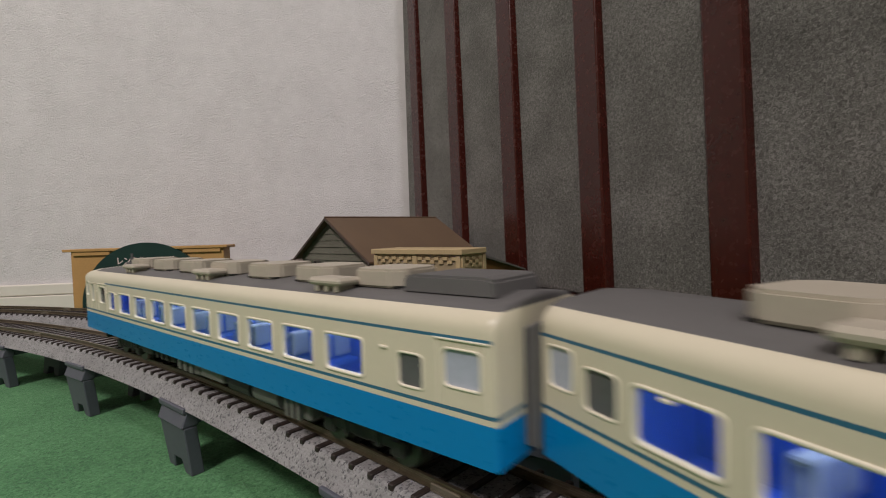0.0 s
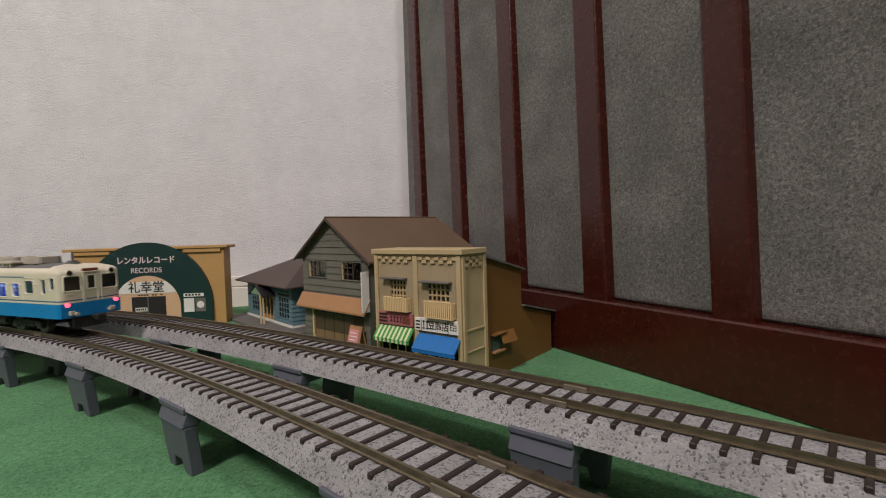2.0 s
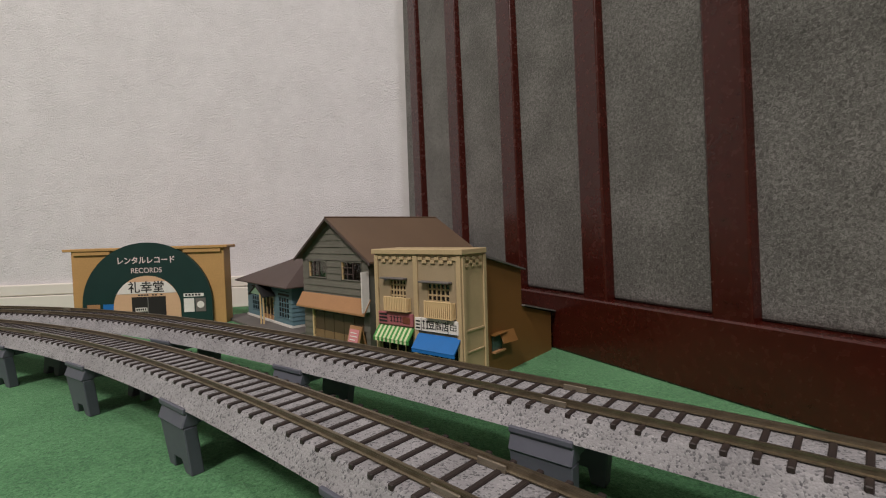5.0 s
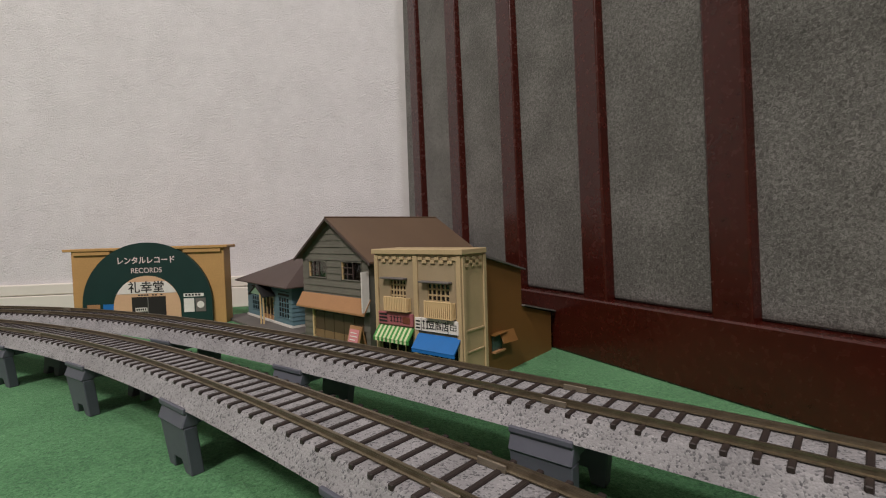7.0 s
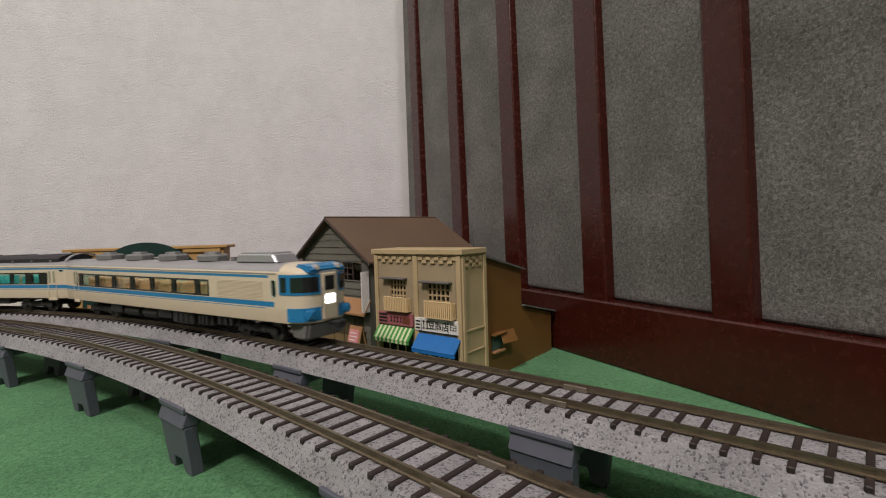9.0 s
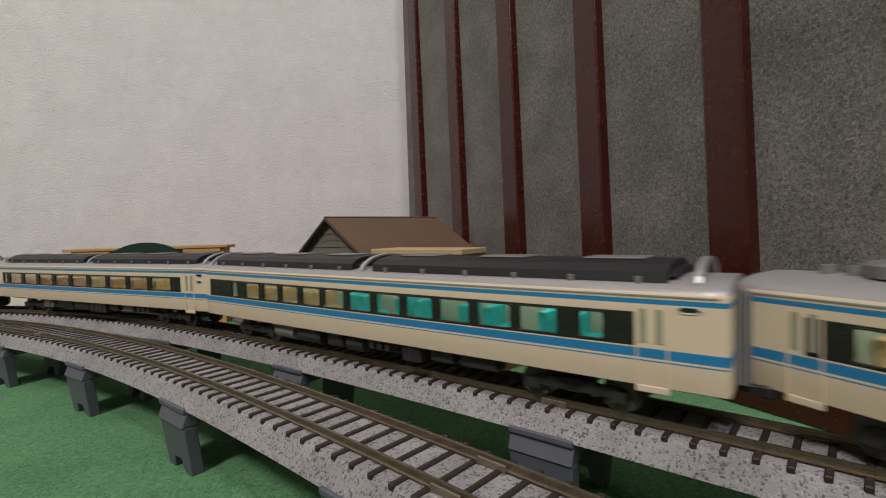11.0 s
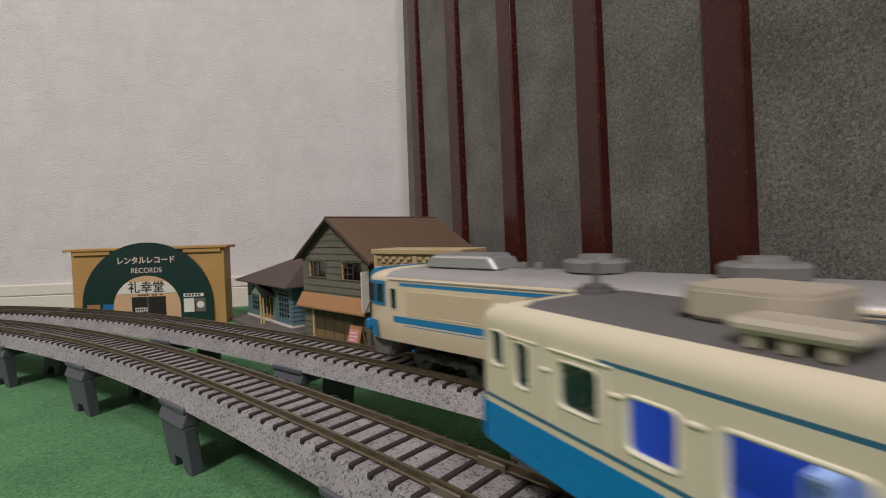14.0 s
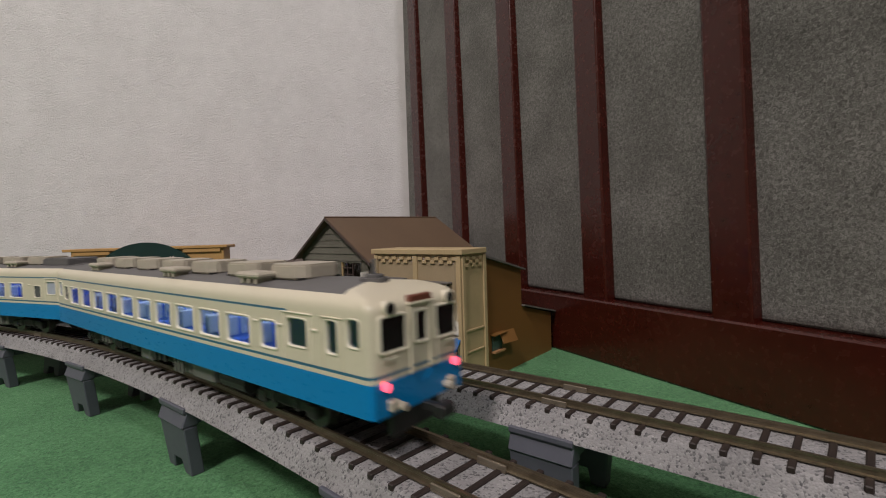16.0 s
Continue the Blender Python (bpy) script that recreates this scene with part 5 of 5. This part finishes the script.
        for a in (72, 238):
            bm = bmesh.new()
            for k in (-0.003, 0.003):
                cyl(bm, 0.0018, 0.003, pose(k, 0, 0.0436), 10)
            ob = part("roof_vent", bm, EXP_UNIT, car)
            ob.matrix_basis = pose(cab * (B_HALF - a / 1000), 0, 0)
        # louvres behind the cab
        for sg in (-1, 1):
            bm = bmesh.new()
            for i in range(13):
                z = 0.0248 + 0.0007 * i
                p, q = sorted((cab * (B_HALF - 0.028), cab * (B_HALF - 0.066)))
                box(bm, p, q, sg * 0.018 - 0.0002, sg * 0.018 + 0.00007, z, z + 0.0003)
            box(bm, p, q, sg * 0.018 - 0.0002, sg * 0.018 + 0.0004, 0.0238, 0.0242)
            part("louvre_panel", bm, EXP_CREAM, car)
        nose_parts(car, cab, nose)
    underfloor(car, seed, 0.25)
    coupler(car, B_HALF * (cab or 1), cab or 1)
    for x in (-0.086, 0.086):
        bogie(car, x)
    return car


material_door = material("pale_door_glass", (0.30, 0.30, 0.22), 0.2, var=0.1)


def nose_band(bm, plan, z0, z1, out, slope=0.0):
    """A band carried round the nose; plan: (x, y) from one side to the other."""
    def ring(z, o):
        r = []
        for i, (x, y) in enumerate(plan):
            a, b = plan[max(i - 1, 0)], plan[min(i + 1, len(plan) - 1)]
            t = Vector((b[0] - a[0], b[1] - a[1])).normalized()
            r.append((x + t.y * o, y - t.x * o, z))
        return [bm.verts.new(p) for p in r]
    loops = [ring(z0, -0.0004), ring(z0, out), ring(z1, out), ring(z1, -0.0004)]
    for a, b in zip(loops, loops[1:]):
        for j in range(len(a) - 1):
            bm.faces.new((a[j], a[j + 1], b[j + 1], b[j]))
    bmesh.ops.recalc_face_normals(bm, faces=bm.faces[:])
    return bm


def nose_parts(car, cab, nose):
    """Wrap-round windscreen, blue bands, lamps and the gangway door of the driving end."""
    e = new("cab_front")
    e.parent = car
    e.matrix_basis = pose(0, 0, 0, 0, 0, 0 if cab > 0 else 180)
    h = B_HALF
    half = [(h - d, w) for d, w in nose]
    plan = [(x, -w) for x, w in half] + [(x, w) for x, w in half[::-1][1:]]
    def cut(lst, lo, hi):
        return [p for p in lst if lo <= p[1] <= hi]
    for sg in (-1, 1):
        pl = [p for p in plan if p[1] * sg > 0.0045]
        part("windscreen_surround", nose_band(bmesh.new(), pl, 0.0268, 0.0372, 0.00035), EXP_BLUE, e, "blue band round the windscreen")
        pl2 = [p for p in plan if p[1] * sg > 0.0055]
        a, b = (pl2[0], pl2[-1])
        fine = []
        for p, q in zip(pl2, pl2[1:]):
            fine += [(p[0] + (q[0] - p[0]) * k / 4, p[1] + (q[1] - p[1]) * k / 4) for k in range(4)]
        fine.append(pl2[-1])
        fine = [p for p in fine if p[0] > h - 0.0152 and abs(p[1]) > 0.0064]
        if sg > 0:
            side_w, front_w = [p for p in fine if p[0] < h - 0.0108], [p for p in fine if p[0] > h - 0.0098]
        else:
            side_w, front_w = [p for p in fine if p[0] < h - 0.0108], [p for p in fine if p[0] > h - 0.0098]
        for w in (side_w, front_w):
            if len(w) > 1:
                part("windscreen", nose_band(bmesh.new(), w, 0.0282, 0.0358, 0.0006), DARK_GLASS, e, "dark curved windscreen glass")
        pl = [p for p in plan if p[1] * sg > 0.0048]
        part("blue_corner", nose_band(bmesh.new(), [p for p in pl if p[0] > h - 0.012], 0.0130, 0.0200, 0.00035), EXP_BLUE, e)
        bm = bmesh.new()
        cyl(bm, 0.0020, 0.004, pose(h - 0.0005, sg * 0.0125, 0.0166, 0, 90, 0), 14)
        box(bm, h - 0.0014, h + 0.0006, sg * 0.0125 - 0.003, sg * 0.0125 + 0.003, 0.0140, 0.0192, 0.0008)
        part("lamp_pod", bm, EXP_BLUE, e)
        bm = bmesh.new()
        cyl(bm, 0.0016, 0.003, pose(h - 0.0015, sg * 0.0075, 0.0405, 0, 90, 0), 14)
        hl = part("headlight", bm, SILVER, e)
        bm = bmesh.new()
        cyl(bm, 0.0013, 0.0006, pose(h + 0.0002, sg * 0.0075, 0.0405, 0, 90, 0), 14)
        part("lens", bm, LENS, hl)
        bm = bmesh.new()
        cyl(bm, 0.00025, 0.011, pose(h + 0.0012, sg * 0.0058, 0.0245), 6)
        part("handrail", bm, EXP_UNIT, e)
    # brow over the windscreen
    bm = bmesh.new()
    prof = [(h - 0.0105, 0.0372), (h - 0.0004, 0.0372), (h + 0.0004, 0.0385), (h - 0.0008, 0.0406), (h - 0.0040, 0.0420), (h - 0.0100, 0.0424)]
    prism(bm, prof, -0.0130, 0.0130)
    bmesh.ops.bevel(bm, geom=bm.edges[:], offset=0.0010, segments=2, affect="EDGES")
    part("brow", bm, EXP_BLUE, e, "blue brow over the windscreen")
    bm = bmesh.new()
    box(bm, h - 0.001, h + 0.0008, -0.0048, 0.0048, 0.0128, 0.0372, 0.0004)
    d = part("end_door", bm, EXP_CREAM, e)
    part("door_window", boxed(h, h + 0.001, -0.0034, 0.0034, 0.0282, 0.0358, 0.0002), DARK_GLASS, d)
    part("train_sign", boxed(h, h + 0.0012, -0.0036, 0.0036, 0.0212, 0.0262, 0.0003), WHITE_SIGN if cab > 0 else FRAME_CREAM, e, "lit white sign plate on the door" if cab > 0 else "plain sign plate on the door")
    bm = bmesh.new()
    prism(bm, [(h - 0.017, 0.0122), (h - 0.001, 0.0122), (h - 0.003, 0.0030), (h - 0.0125, 0.0030)], -0.0135, 0.0135)
    bmesh.ops.bevel(bm, geom=bm.edges[:], offset=0.0012, segments=2, affect="EDGES")
    part("plough", bm, UNDER_LIGHT, e, "grey snow plough skirt")


def cab_windows(cab):
    out = [(74.5, 83)] + [(86.6 + 24.1 * i, 106.9 + 24.1 * i) for i in range(6)]
    return [tuple(sorted((cab * (B_HALF - a / 1000), cab * (B_HALF - b / 1000)))) for a, b in out]


def cab_band(cab):
    return [tuple(sorted((cab * (B_HALF - 0.0735), cab * (B_HALF - 0.2370))))]


def cab_dark(cab):
    return [(*sorted((cab * (B_HALF - 0.0185), cab * (B_HALF - 0.0220))), 0.0255, 0.0342)]


MID_A = [(-0.0860 + 0.0157 * i, -0.0733 + 0.0157 * i) for i in range(11)] + [(0.0900, 0.0972), (-0.0995, -0.0935)]
MID_B = [(-0.1103 + 0.0229 * i, -0.0912 + 0.0229 * i) for i in range(9)] + [(-0.1203, -0.1145)]
END_LABEL = "cream express driving car with blue stripes and warm-lit windows"
B_CARS = [
    express(1, cab_windows(1), False, cab_band(1), cab_dark(1), label=END_LABEL, seed=11),
    express(0, MID_A, True, [(-0.1220, 0.1053)], [(0.1160, 0.1210, 0.0335, 0.0350)], (1,), "cream express middle car with black roof and teal seats", 12),
    express(0, MID_B, True, [(-0.1220, 0.1017)], [(0.1158, 0.1212, 0.0333, 0.0350), (0.1158, 0.1208, 0.0293, 0.0308)], (), "cream express middle car with black roof and tan seats", 13),
    express(-1, cab_windows(-1), False, cab_band(-1), cab_dark(-1), label=END_LABEL + ", trailing", seed=14),
]


# ---- what moves: both trains run round their loops ----
A_PITCH, B_PITCH = 0.272, 0.276
A_LONG, B_LONG = 1.008, 1.070      # the cars' true length over the drawn one


def car_pose(way, s, half, z=RAIL_Z):
    """A car that stands on its two bogies, its front towards growing s."""
    x0, y0, _ = way.at(s - half)
    x1, y1, _ = way.at(s + half)
    return pose((x0 + x1) / 2, (y0 + y1) / 2, z, 0, 0, math.degrees(math.atan2(y1 - y0, x1 - x0)))


def run(cars, way, front, pitch, half, direction, long):
    """Keys the cars of a train whose front end is at front(t)."""
    for i, car in enumerate(cars):
        car.scale.x = long
        rows = []
        for k in range(161):
            t = k * 0.1
            s = front(t) - direction * (i + 0.5) * pitch
            m = car_pose(way, s, half * long)
            if direction < 0:
                m = m @ pose(0, 0, 0, 0, 0, 180)
            rows.append((t, m))
        walk(car, rows)


def glide(rows, t):
    """A smooth way through rows of (seconds, metres)."""
    i = max(k for k in range(len(rows) - 1) if rows[k][0] <= t)

    def slope(k):
        a, b = rows[max(k - 1, 0)], rows[min(k + 1, len(rows) - 1)]
        return (b[1] - a[1]) / (b[0] - a[0])
    (t0, p0), (t1, p1) = rows[i], rows[i + 1]
    h, f = t1 - t0, (t - t0) / (t1 - t0)
    return (2 * f ** 3 - 3 * f ** 2 + 1) * p0 + (f ** 3 - 2 * f ** 2 + f) * h * slope(i) + (3 * f ** 2 - 2 * f ** 3) * p1 + (f ** 3 - f ** 2) * h * slope(i + 1)


def front_a(t):
    """Where the local train's nose is: away from the camera, round the loop, and past it again."""
    n = NEAR.length
    return glide([(-0.5, 0.116), (0.0, 0.250), (0.5, 0.380), (1.0, 0.529), (1.5, 0.681), (2.0, 0.833), (3.0, 1.12), (8.0, 2.28), (13.0, n - 0.265), (14.0, n - 0.007), (14.5, n + 0.123), (15.0, n + 0.271), (15.5, n + 0.404), (16.0, n + 0.560), (17.0, n + 0.86)], t)


def front_b(t):
    """Where the express's nose is: out of the far bend, past the houses and the camera."""
    return glide([(-1.0, 2.52), (0.0, 2.29), (4.0, 1.37), (7.5, 0.538), (8.0, 0.422), (8.5, 0.309), (9.0, 0.175), (9.2, 0.127), (11.5, -0.400), (12.0, -0.510), (12.5, -0.622), (13.0, -0.734), (13.5, -0.848), (14.0, -0.970), (14.5, -1.087), (16.0, -1.43), (17.0, -1.66)], t)


def motions():
    run(A_CARS, NEAR, front_a, A_PITCH, 0.085, 1, A_LONG)
    run(B_CARS, FAR, front_b, B_PITCH, 0.085, -1, B_LONG)


motions()
